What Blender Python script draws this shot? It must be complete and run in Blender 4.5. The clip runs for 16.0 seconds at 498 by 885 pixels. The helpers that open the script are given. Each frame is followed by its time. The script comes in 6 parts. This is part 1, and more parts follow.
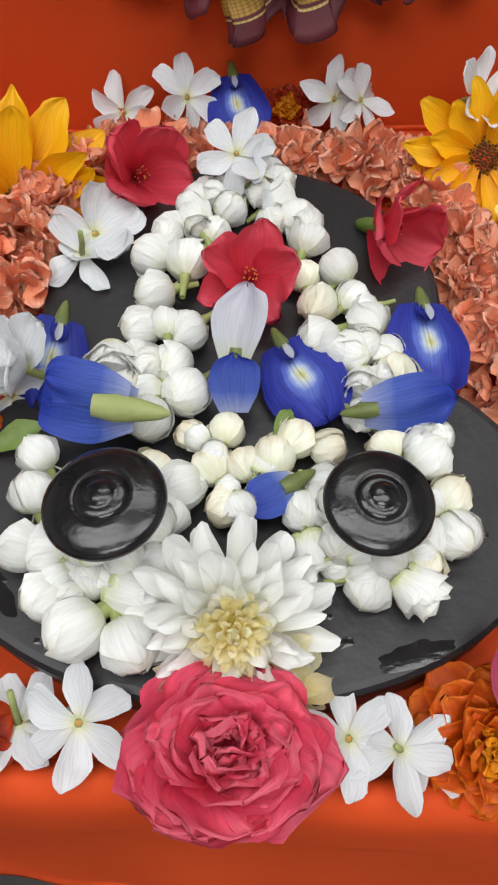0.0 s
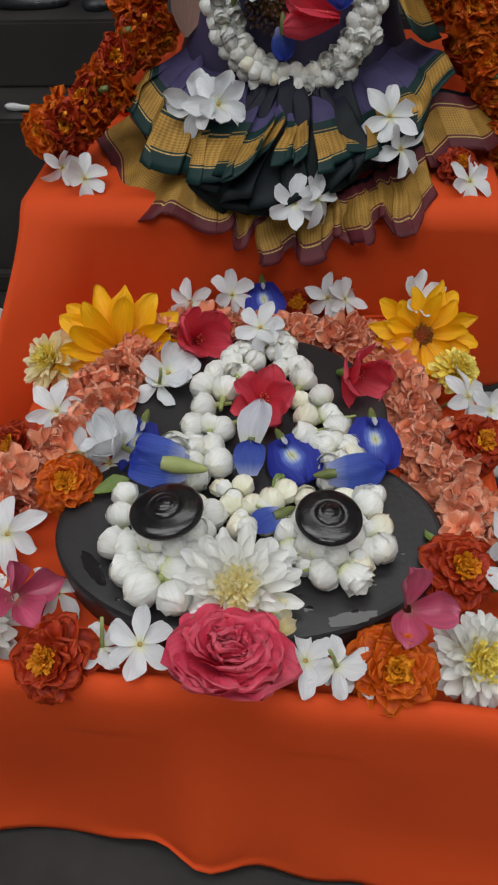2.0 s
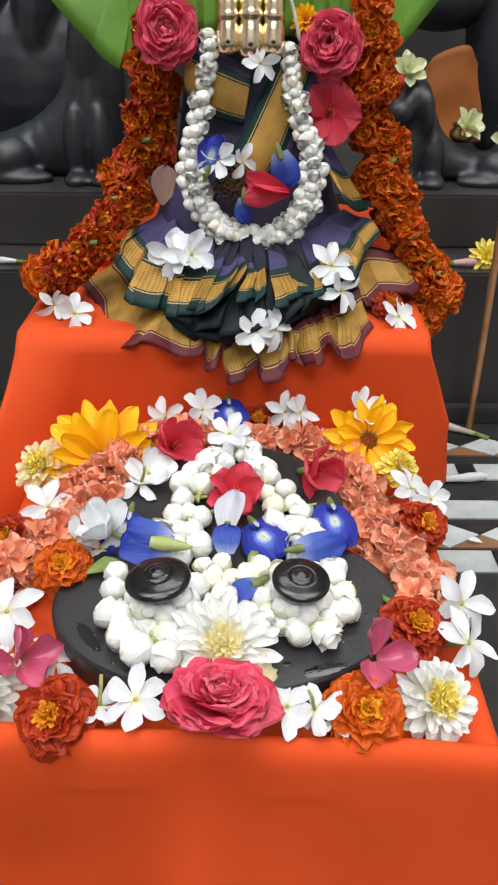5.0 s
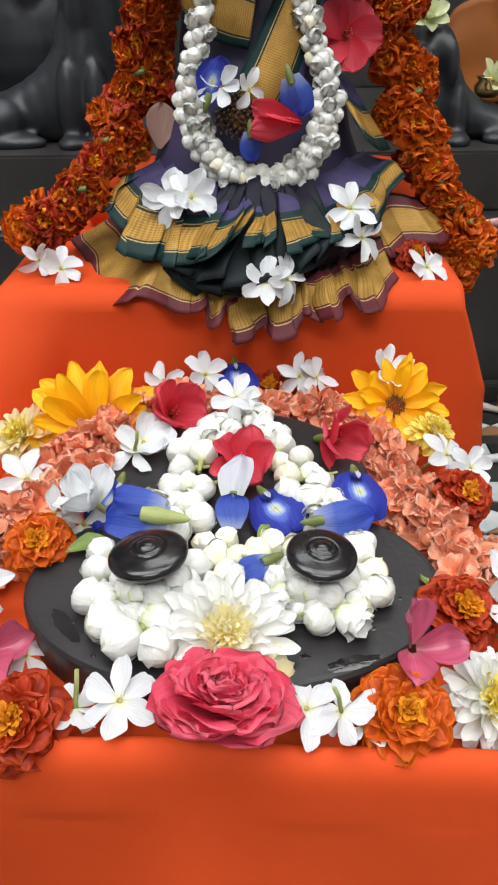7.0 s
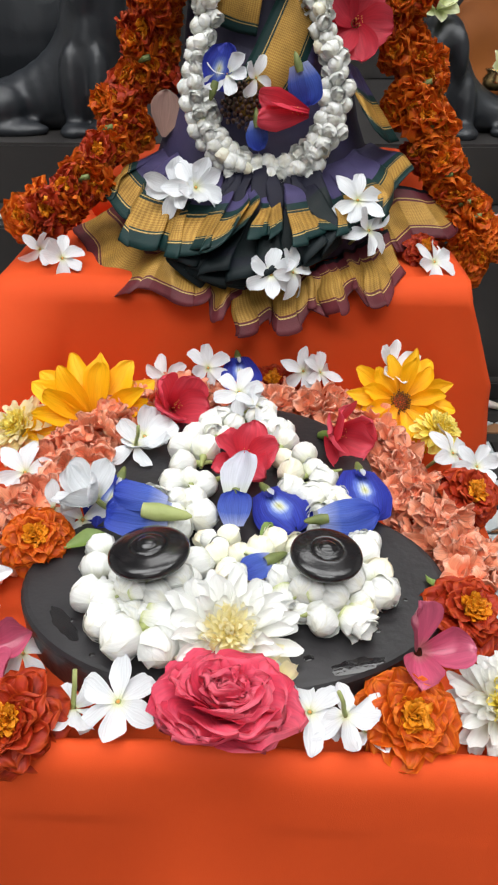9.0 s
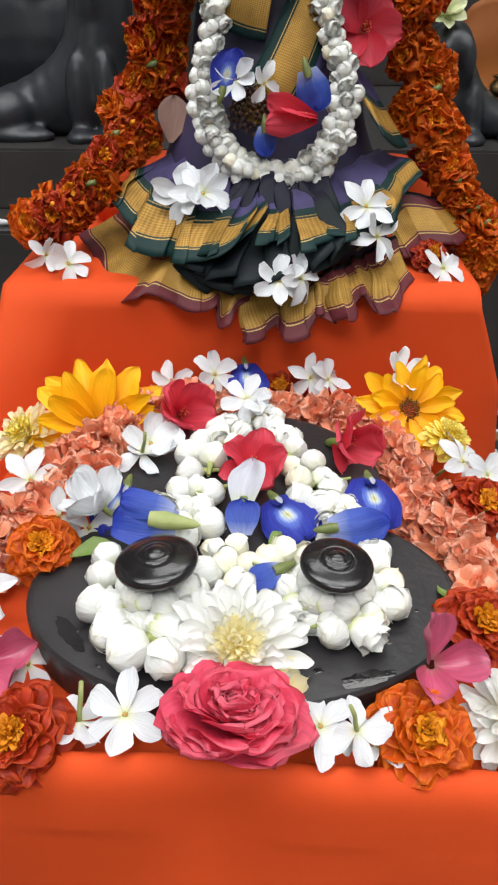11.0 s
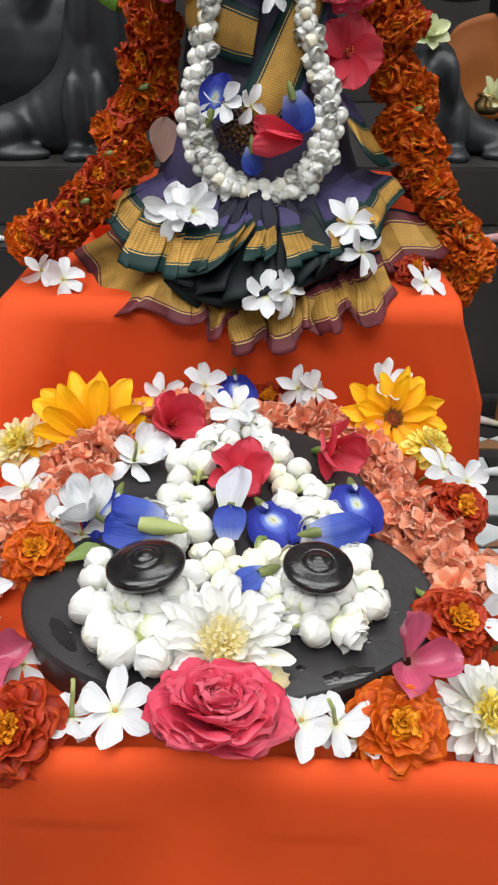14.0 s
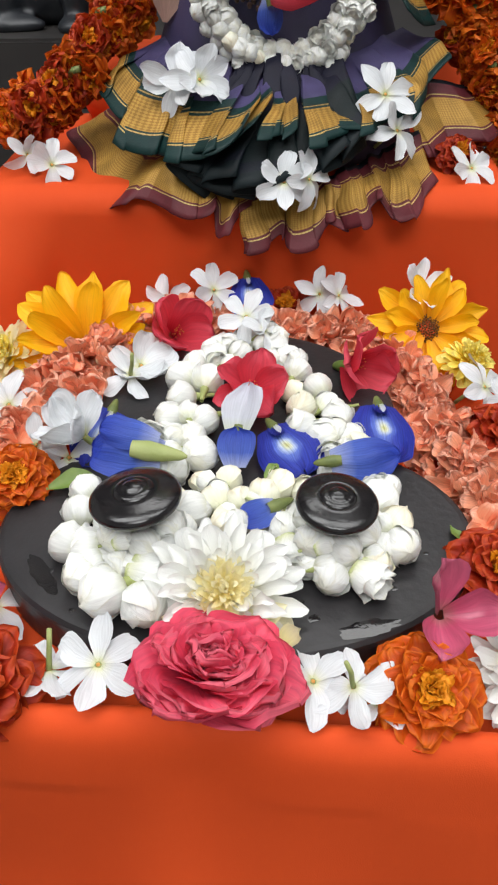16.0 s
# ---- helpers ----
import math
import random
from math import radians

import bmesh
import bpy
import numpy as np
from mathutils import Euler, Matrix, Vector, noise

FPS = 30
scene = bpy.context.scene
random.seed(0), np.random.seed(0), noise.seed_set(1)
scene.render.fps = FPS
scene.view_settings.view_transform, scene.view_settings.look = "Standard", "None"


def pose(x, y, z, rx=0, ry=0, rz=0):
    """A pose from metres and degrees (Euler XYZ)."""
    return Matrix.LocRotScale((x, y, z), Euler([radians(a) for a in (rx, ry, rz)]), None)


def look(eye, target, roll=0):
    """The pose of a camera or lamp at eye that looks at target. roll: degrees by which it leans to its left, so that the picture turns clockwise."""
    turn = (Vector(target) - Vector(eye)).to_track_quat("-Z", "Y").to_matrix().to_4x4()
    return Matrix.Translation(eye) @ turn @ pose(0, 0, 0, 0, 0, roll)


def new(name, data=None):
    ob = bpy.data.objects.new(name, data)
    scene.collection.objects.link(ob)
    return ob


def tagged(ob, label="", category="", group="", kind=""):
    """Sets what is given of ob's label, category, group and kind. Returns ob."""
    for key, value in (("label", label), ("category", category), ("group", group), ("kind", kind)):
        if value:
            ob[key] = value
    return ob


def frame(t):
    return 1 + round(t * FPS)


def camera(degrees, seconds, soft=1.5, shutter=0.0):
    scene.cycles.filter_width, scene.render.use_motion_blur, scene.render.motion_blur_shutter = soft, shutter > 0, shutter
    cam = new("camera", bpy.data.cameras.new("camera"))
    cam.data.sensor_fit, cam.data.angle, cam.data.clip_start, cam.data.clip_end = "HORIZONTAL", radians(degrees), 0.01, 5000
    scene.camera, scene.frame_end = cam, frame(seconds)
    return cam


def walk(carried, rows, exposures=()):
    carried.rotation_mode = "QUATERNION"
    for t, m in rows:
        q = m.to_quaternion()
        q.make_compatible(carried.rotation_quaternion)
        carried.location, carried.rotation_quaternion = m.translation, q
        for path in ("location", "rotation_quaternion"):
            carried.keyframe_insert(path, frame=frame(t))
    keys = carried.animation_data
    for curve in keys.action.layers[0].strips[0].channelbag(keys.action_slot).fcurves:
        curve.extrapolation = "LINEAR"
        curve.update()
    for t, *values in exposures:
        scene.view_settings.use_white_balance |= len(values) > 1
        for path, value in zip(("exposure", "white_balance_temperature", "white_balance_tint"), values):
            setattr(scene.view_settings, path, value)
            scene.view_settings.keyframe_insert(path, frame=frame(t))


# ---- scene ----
cam = camera(39.5, 16.0, 2.2)
# seconds, eye x y z, yaw, pitch, roll
PATH = [
    (0, 0.00362, -0.05968, 0.20969, 1.639, -60.216, -1.434),
    (0.5, 0.00520, -0.07802, 0.22611, 2.601, -57.684, -2.329),
    (1, 0.00842, -0.12529, 0.25646, 3.531, -52.046, -2.386),
    (1.5, 0.01749, -0.15333, 0.28308, 4.435, -48.127, -2.527),
    (2, 0.02526, -0.19003, 0.29510, 6.314, -45.449, -2.672),
    (2.5, 0.03165, -0.22771, 0.32391, 4.242, -37.480, -1.958),
    (3, 0.01149, -0.26618, 0.32521, 0.605, -34.623, -1.319),
    (3.2, 0.01008, -0.27400, 0.32827, 0.385, -33.750, -1.087),
    (5.3, 0.00812, -0.25811, 0.29316, 0.042, -33.253, 0.572),
    (5.5, 0.00607, -0.25520, 0.28400, 0.110, -33.804, 0.615),
    (6, 0.00896, -0.24645, 0.26574, -0.298, -31.965, -0.942),
    (6.5, 0.01200, -0.22919, 0.23975, 0.859, -33.100, -1.455),
    (7, 0.01104, -0.21992, 0.24234, 1.188, -32.605, -0.816),
    (7.5, 0.00796, -0.22312, 0.24342, 1.415, -32.865, -0.595),
    (8, 0.00513, -0.22014, 0.24416, 1.098, -32.770, -0.006),
    (8.5, 0.00543, -0.21600, 0.24083, 1.277, -33.096, -0.128),
    (9, 0.00800, -0.21271, 0.23958, 1.028, -33.175, 0.023),
    (9.2, 0.00688, -0.21255, 0.23966, 1.523, -33.294, -0.143),
    (11.5, 0.00452, -0.20789, 0.23765, 1.186, -32.488, 0.094),
    (12, 0.00381, -0.20869, 0.23976, 1.062, -32.287, 0.154),
    (12.5, 0.00831, -0.21622, 0.24176, 1.399, -31.882, -0.184),
    (13, 0.01294, -0.22338, 0.24634, 1.375, -31.628, -0.280),
    (13.5, 0.01410, -0.22519, 0.24670, 1.251, -31.513, -0.294),
    (14, 0.01178, -0.22206, 0.24497, 1.126, -31.787, -0.163),
    (14.5, 0.01523, -0.22195, 0.24422, 1.620, -31.922, -0.382),
    (15, 0.02146, -0.21073, 0.23440, 1.706, -34.134, -0.172),
    (15.5, 0.01847, -0.19140, 0.22366, 2.680, -37.525, -0.516),
    (16, 0.01603, -0.17637, 0.21613, 3.312, -38.887, -0.817),
]


def axis_pose(x, y, z, yaw, pitch, roll):
    return pose(x, y, z, 0, 0, yaw) @ pose(0, 0, 0, 90 + pitch) @ pose(0, 0, 0, 0, 0, roll)


walk(cam, [(t, axis_pose(x, y, z, yaw, pitch, roll)) for t, x, y, z, yaw, pitch, roll in PATH],
     exposures=[(0.0, -0.50), (0.5, -0.48), (1.0, -0.38), (1.6, -0.52), (2.0, -0.98), (2.25, -0.62), (2.6, -0.08), (3.0, 0.0), (7.0, -0.02), (7.7, -0.03), (8.0, -0.22), (8.3, -0.04), (9.0, -0.02), (14.5, -0.02), (16.0, -0.16)])

# ---- room, light ----
FLOOR, SLAB, SEAT, TOP = -0.160, -0.010, -0.033, 0.060
world = bpy.data.worlds.new("world")
scene.world = world
world.use_nodes = True
world.node_tree.nodes["Background"].inputs[0].default_value = (0.9, 0.95, 1.0, 1)
world.node_tree.nodes["Background"].inputs[1].default_value = 0.38


def lamp(name, x, y, z, tx, ty, tz, sx, sy, watts, col):
    d = bpy.data.lights.new(name, "AREA")
    d.shape, d.size, d.size_y, d.energy, d.color = "RECTANGLE", sx, sy, watts, col
    ob = new(name, d)
    ob.matrix_world = look((x, y, z), (tx, ty, tz))
    return ob


COOL = (0.95, 0.98, 1.0)
# Ceiling light is inferred; the number, size and place of these are chosen.
lamp("ceiling_lamp", -0.95, -0.10, 2.36, -0.95, -0.10, 0, 1.8, 1.0, 27, COOL)
lamp("ceiling_lamp", 0.95, -0.10, 2.36, 0.95, -0.10, 0, 1.8, 1.0, 21, COOL)
lamp("ceiling_lamp", 0.2, 1.5, 2.36, 0.2, 1.5, 0, 1.8, 1.0, 16, COOL)
# Frontal fill added to brighten upright faces; no ceiling lamp is known here.
lamp("ceiling_lamp", 0.1, -1.7, 2.36, 0.1, -1.3, 0, 1.8, 1.0, 42, COOL)


# ---- materials ----
def rgba(c):
    return (c[0], c[1], c[2], 1)


def matte(name, c, c2=None, rough=0.6, scale=40.0, fine=0.0, bump=0.0, metal=0.0, coat=0.0, vary=0.0, spec=0.5, dist=0.001, through_light=0.0):
    """A surface whose colour wanders between two tones at two scales, with fine relief."""
    m = bpy.data.materials.new(name)
    m.use_nodes = True
    nt = m.node_tree
    N, L = nt.nodes, nt.links
    b, out = N["Principled BSDF"], N["Material Output"]
    b.inputs["Roughness"].default_value, b.inputs["Metallic"].default_value = rough, metal
    b.inputs["Coat Weight"].default_value, b.inputs["Specular IOR Level"].default_value = coat, spec
    b.inputs["Coat Roughness"].default_value = 0.08
    c2 = c2 or tuple(v * 0.75 for v in c)
    tc = N.new("ShaderNodeTexCoord")
    n1 = N.new("ShaderNodeTexNoise")
    n1.inputs["Scale"].default_value, n1.inputs["Detail"].default_value = scale, 5
    L.new(tc.outputs["Object"], n1.inputs["Vector"])
    ramp = N.new("ShaderNodeMapRange")
    ramp.inputs[1].default_value, ramp.inputs[2].default_value = 0.3, 0.7
    L.new(n1.outputs["Fac"], ramp.inputs[0])
    mix = N.new("ShaderNodeMix")
    mix.data_type = "RGBA"
    mix.inputs[6].default_value, mix.inputs[7].default_value = rgba(c), rgba(c2)
    L.new(ramp.outputs[0], mix.inputs[0])
    col = mix.outputs[2]
    if vary:
        info = N.new("ShaderNodeObjectInfo")
        mr = N.new("ShaderNodeMapRange")
        mr.inputs[3].default_value, mr.inputs[4].default_value = 1 - vary, 1 + vary
        L.new(info.outputs["Random"], mr.inputs[0])
        hs = N.new("ShaderNodeHueSaturation")
        L.new(mr.outputs[0], hs.inputs["Value"])
        L.new(col, hs.inputs["Color"])
        col = hs.outputs["Color"]
    L.new(col, b.inputs["Base Color"])
    if bump:
        n2 = N.new("ShaderNodeTexNoise")
        n2.inputs["Scale"].default_value, n2.inputs["Detail"].default_value = fine or scale * 8, 4
        L.new(tc.outputs["Object"], n2.inputs["Vector"])
        bp = N.new("ShaderNodeBump")
        bp.inputs["Strength"].default_value, bp.inputs["Distance"].default_value = bump, dist
        L.new(n2.outputs["Fac"], bp.inputs["Height"])
        L.new(bp.outputs[0], b.inputs["Normal"])
    if through_light:
        tr = N.new("ShaderNodeBsdfTranslucent")
        L.new(col, tr.inputs["Color"])
        ms = N.new("ShaderNodeMixShader")
        ms.inputs[0].default_value = through_light
        L.new(b.outputs[0], ms.inputs[1])
        L.new(tr.outputs[0], ms.inputs[2])
        L.new(ms.outputs[0], out.inputs["Surface"])
    return m


def petal_mat(name, stops, rough=0.5, vein=0.35, veins=9.0, vary=0.08, light=0.25, edge=None, spec=0.35, mottling=0.15, eye=None):
    """A petal: colours along its length (v), veins across it (u), slight mottling, some light shining through."""
    m = bpy.data.materials.new(name)
    m.use_nodes = True
    nt = m.node_tree
    N, L = nt.nodes, nt.links
    b, out = N["Principled BSDF"], N["Material Output"]
    b.inputs["Roughness"].default_value, b.inputs["Specular IOR Level"].default_value = rough, spec
    uv = N.new("ShaderNodeUVMap")
    sep = N.new("ShaderNodeSeparateXYZ")
    L.new(uv.outputs[0], sep.inputs[0])
    ramp = N.new("ShaderNodeValToRGB")
    els = ramp.color_ramp.elements
    els[0].position, els[0].color = stops[0][0], rgba(stops[0][1])
    els[1].position, els[1].color = stops[-1][0], rgba(stops[-1][1])
    for p, c in stops[1:-1]:
        e = els.new(p)
        e.color = rgba(c)
    tc = N.new("ShaderNodeTexCoord")
    n1 = N.new("ShaderNodeTexNoise")
    n1.inputs["Scale"].default_value, n1.inputs["Detail"].default_value = 160, 4
    L.new(tc.outputs["Object"], n1.inputs["Vector"])
    # the colour's run wanders a little
    add = N.new("ShaderNodeMath")
    add.operation = "MULTIPLY_ADD"
    add.inputs[1].default_value, add.inputs[2].default_value = 0.14, -0.07
    L.new(n1.outputs["Fac"], add.inputs[0])
    add2 = N.new("ShaderNodeMath")
    run = sep.outputs[1]
    if eye:
        # rings round a spot on the petal instead of a run along it
        va = N.new("ShaderNodeVectorMath")
        va.operation = "SUBTRACT"
        va.inputs[1].default_value = (0.5, eye, 0)
        L.new(uv.outputs[0], va.inputs[0])
        vm = N.new("ShaderNodeVectorMath")
        vm.operation = "MULTIPLY"
        vm.inputs[1].default_value = (1.5, 1.0, 0)
        L.new(va.outputs[0], vm.inputs[0])
        vl = N.new("ShaderNodeVectorMath")
        vl.operation = "LENGTH"
        L.new(vm.outputs[0], vl.inputs[0])
        run = vl.outputs["Value"]
    L.new(run, add2.inputs[0])
    L.new(add.outputs[0], add2.inputs[1])
    L.new(add2.outputs[0], ramp.inputs[0])
    col = ramp.outputs[0]
    # veins fan out along the petal
    mp = N.new("ShaderNodeMapping")
    mp.inputs["Scale"].default_value = (veins, 0.7, 1)
    L.new(uv.outputs[0], mp.inputs[0])
    n2 = N.new("ShaderNodeTexNoise")
    n2.inputs["Scale"].default_value, n2.inputs["Detail"].default_value = 2.2, 5
    L.new(mp.outputs[0], n2.inputs["Vector"])
    hs = N.new("ShaderNodeHueSaturation")
    info = N.new("ShaderNodeObjectInfo")
    mr = N.new("ShaderNodeMapRange")
    mr.inputs[3].default_value, mr.inputs[4].default_value = 1 - vary, 1 + vary
    L.new(info.outputs["Random"], mr.inputs[0])
    mv = N.new("ShaderNodeMapRange")
    mv.inputs[1].default_value, mv.inputs[2].default_value = 0.3, 0.7
    mv.inputs[3].default_value, mv.inputs[4].default_value = 1 - mottling, 1 + mottling * 0.5
    L.new(n2.outputs["Fac"], mv.inputs[0])
    mu = N.new("ShaderNodeMath")
    mu.operation = "MULTIPLY"
    L.new(mr.outputs[0], mu.inputs[0])
    L.new(mv.outputs[0], mu.inputs[1])
    L.new(mu.outputs[0], hs.inputs["Value"])
    L.new(col, hs.inputs["Color"])
    col = hs.outputs["Color"]
    if edge:
        # a rim of another colour along the petal's side edges and tip
        e1 = N.new("ShaderNodeMath")
        e1.operation = "SUBTRACT"
        e1.inputs[1].default_value = 0.5
        L.new(sep.outputs[0], e1.inputs[0])
        e2 = N.new("ShaderNodeMath")
        e2.operation = "ABSOLUTE"
        L.new(e1.outputs[0], e2.inputs[0])
        e3 = N.new("ShaderNodeMath")
        e3.operation = "MAXIMUM"
        L.new(e2.outputs[0], e3.inputs[0])
        half = N.new("ShaderNodeMath")
        half.operation = "MULTIPLY"
        half.inputs[1].default_value = 0.5
        L.new(sep.outputs[1], half.inputs[0])
        L.new(half.outputs[0], e3.inputs[1])
        er = N.new("ShaderNodeMapRange")
        er.inputs[1].default_value, er.inputs[2].default_value = 0.42, 0.5
        L.new(e3.outputs[0], er.inputs[0])
        em = N.new("ShaderNodeMix")
        em.data_type = "RGBA"
        em.inputs[7].default_value = rgba(edge)
        L.new(er.outputs[0], em.inputs[0])
        L.new(col, em.inputs[6])
        col = em.outputs[2]
    L.new(col, b.inputs["Base Color"])
    bp = N.new("ShaderNodeBump")
    bp.inputs["Strength"].default_value, bp.inputs["Distance"].default_value = vein, 0.0006
    L.new(n2.outputs["Fac"], bp.inputs["Height"])
    L.new(bp.outputs[0], b.inputs["Normal"])
    tr = N.new("ShaderNodeBsdfTranslucent")
    L.new(col, tr.inputs["Color"])
    ms = N.new("ShaderNodeMixShader")
    ms.inputs[0].default_value = light
    L.new(b.outputs[0], ms.inputs[1])
    L.new(tr.outputs[0], ms.inputs[2])
    L.new(ms.outputs[0], out.inputs["Surface"])
    return m


def sari_mat(name, bands, weave=(0.75, 0.45, 0.12), rough=0.55):
    """Cloth whose stripes run along the hem: bands of (v from 0 at the hem, colour, is it gold thread)."""
    m = bpy.data.materials.new(name)
    m.use_nodes = True
    nt = m.node_tree
    N, L = nt.nodes, nt.links
    b = N["Principled BSDF"]
    uv = N.new("ShaderNodeUVMap")
    sep = N.new("ShaderNodeSeparateXYZ")
    L.new(uv.outputs[0], sep.inputs[0])
    ramp, gold = N.new("ShaderNodeValToRGB"), N.new("ShaderNodeValToRGB")
    for r, pick in ((ramp, 1), (gold, 2)):
        r.color_ramp.interpolation = "CONSTANT"
        els = r.color_ramp.elements
        for i, band in enumerate(bands):
            e = els[i] if i < 2 else els.new(band[0])
            e.position = band[0]
            e.color = rgba(band[1]) if pick == 1 else (float(band[2]),) * 3 + (1,)
        L.new(sep.outputs[1], r.inputs[0])
    # small diamonds woven into the gold
    mp = N.new("ShaderNodeMapping")
    mp.inputs["Rotation"].default_value = (0, 0, radians(45))
    mp.inputs["Scale"].default_value = (230, 230, 1)
    comb = N.new("ShaderNodeCombineXYZ")
    L.new(sep.outputs[0], comb.inputs[0])
    vs = N.new("ShaderNodeMath")
    vs.operation = "MULTIPLY"
    vs.inputs[1].default_value = 0.22
    L.new(sep.outputs[1], vs.inputs[0])
    L.new(vs.outputs[0], comb.inputs[1])
    L.new(comb.outputs[0], mp.inputs[0])
    ch = N.new("ShaderNodeTexChecker")
    ch.inputs["Scale"].default_value = 1.0
    ch.inputs["Color1"].default_value, ch.inputs["Color2"].default_value = (1, 1, 1, 1), (0.66, 0.60, 0.52, 1)
    L.new(mp.outputs[0], ch.inputs["Vector"])
    tint = N.new("ShaderNodeMix")
    tint.data_type, tint.blend_type = "RGBA", "MULTIPLY"
    L.new(gold.outputs[0], tint.inputs[0])
    L.new(ramp.outputs[0], tint.inputs[6])
    L.new(ch.outputs[0], tint.inputs[7])
    n = N.new("ShaderNodeTexNoise")
    n.inputs["Scale"].default_value, n.inputs["Detail"].default_value = 60, 6
    tc = N.new("ShaderNodeTexCoord")
    L.new(tc.outputs["Object"], n.inputs["Vector"])
    hs = N.new("ShaderNodeHueSaturation")
    mr = N.new("ShaderNodeMapRange")
    mr.inputs[1].default_value, mr.inputs[2].default_value = 0.3, 0.7
    mr.inputs[3].default_value, mr.inputs[4].default_value = 0.75, 1.25
    L.new(n.outputs["Fac"], mr.inputs[0])
    L.new(mr.outputs[0], hs.inputs["Value"])
    L.new(tint.outputs[2], hs.inputs["Color"])
    L.new(hs.outputs[0], b.inputs["Base Color"])
    gm = N.new("ShaderNodeMath")
    gm.operation = "MULTIPLY"
    gm.inputs[1].default_value = 0.3
    L.new(gold.outputs[0], gm.inputs[0])
    L.new(gm.outputs[0], b.inputs["Metallic"])
    b.inputs["Roughness"].default_value = rough
    b.inputs["Specular IOR Level"].default_value = 0.25
    bp = N.new("ShaderNodeBump")
    bp.inputs["Strength"].default_value, bp.inputs["Distance"].default_value = 0.3, 0.0006
    n3 = N.new("ShaderNodeTexNoise")
    n3.inputs["Scale"].default_value = 900
    L.new(tc.outputs["Object"], n3.inputs["Vector"])
    L.new(n3.outputs["Fac"], bp.inputs["Height"])
    L.new(bp.outputs[0], b.inputs["Normal"])
    return m


ORANGE = matte("orange_cloth", (0.76, 0.088, 0.016), (0.70, 0.074, 0.012), 0.75, 9, 1800, 0.25, spec=0.25, dist=0.0004, through_light=0.12)
STONE = matte("black_stone", (0.015, 0.0140, 0.015), (0.026, 0.024, 0.026), 0.40, 35, 260, 0.35, dist=0.0008, spec=0.42)
WET = matte("wet_black_stone", (0.012, 0.011, 0.012), (0.02, 0.018, 0.018), 0.05, 120, 380, 0.12, dist=0.0004, spec=0.6)
BOWL = matte("polished_black_stone", (0.006, 0.006, 0.007), (0.014, 0.012, 0.013), 0.17, 150, 700, 0.35, dist=0.0004, coat=0.2)
GRANITE = matte("dark_granite", (0.026, 0.024, 0.024), (0.040, 0.036, 0.034), 0.35, 14, 300, 0.1)
CARVED = matte("carved_black_stone", (0.012, 0.0135, 0.017), (0.022, 0.025, 0.030), 0.42, 12, 90, 0.25, dist=0.002)
BLACK_TILE = matte("black_marble", (0.018, 0.017, 0.017), (0.032, 0.030, 0.028), 0.42, 25, vary=0.25, spec=0.12)
WHITE_TILE = matte("white_marble", (0.52, 0.54, 0.53), (0.36, 0.39, 0.40), 0.22, 35, vary=0.1)
BROWN_TILE = matte("brown_stone_tile", (0.26, 0.13, 0.062), (0.19, 0.09, 0.045), 0.3, 30, vary=0.15)
WOOD = matte("dark_wood", (0.07, 0.035, 0.018), (0.045, 0.022, 0.012), 0.5, 30, 200, 0.3)
PLASTER = matte("pale_plaster", (0.66, 0.65, 0.63), (0.60, 0.59, 0.57), 0.85, 3, 60, 0.2)
CEILING = matte("white_paint", (0.82, 0.82, 0.80), (0.78, 0.78, 0.76), 0.85, 3, 60, 0.1)
BRASS = matte("brass", (0.78, 0.55, 0.25), (0.65, 0.42, 0.17), 0.22, 60, 300, 0.15, metal=1.0)
GOLD = matte("pale_gold", (1.0, 0.84, 0.60), (0.96, 0.76, 0.50), 0.22, 160, 700, 0.08, metal=1.0)
COPPER = matte("copper_rod", (0.80, 0.42, 0.21), (0.62, 0.30, 0.13), 0.38, 50, 300, 0.1, metal=0.65)
GREEN = matte("green_stem", (0.20, 0.28, 0.06), (0.13, 0.21, 0.04), 0.5, 150, 700, 0.3, through_light=0.15)
PALE_STEM = matte("pale_green_stem", (0.42, 0.46, 0.18), (0.33, 0.38, 0.12), 0.5, 150, 700, 0.3, through_light=0.15)
STRING = matte("white_thread", (0.7, 0.68, 0.6), (0.55, 0.53, 0.46), 0.8, 300, 1500, 0.4)
GREEN_SILK = matte("green_silk", (0.14, 0.30, 0.032), (0.085, 0.20, 0.022), 0.38, 12, 900, 0.2)
SAFFRON = matte("saffron_cloth", (0.30, 0.085, 0.006), (0.22, 0.06, 0.005), 0.7, 12, 900, 0.2)
DARK_SEED = matte("dark_dried_flower", (0.05, 0.025, 0.018), (0.09, 0.04, 0.025), 0.7, 200, 900, 0.5)
STAMEN = matte("yellow_stamen", (0.88, 0.50, 0.12), (0.80, 0.30, 0.10), 0.6, 400, 900, 0.2, through_light=0.4)
MUM_HEART = matte("creamy_yellow_heart", (0.93, 0.82, 0.38), (0.90, 0.74, 0.24), 0.6, 300, 900, 0.2, through_light=0.45)
DISC = matte("brown_flower_disc", (0.22, 0.085, 0.012), (0.12, 0.045, 0.01), 0.7, 500, 1200, 1.0, dist=0.0015)

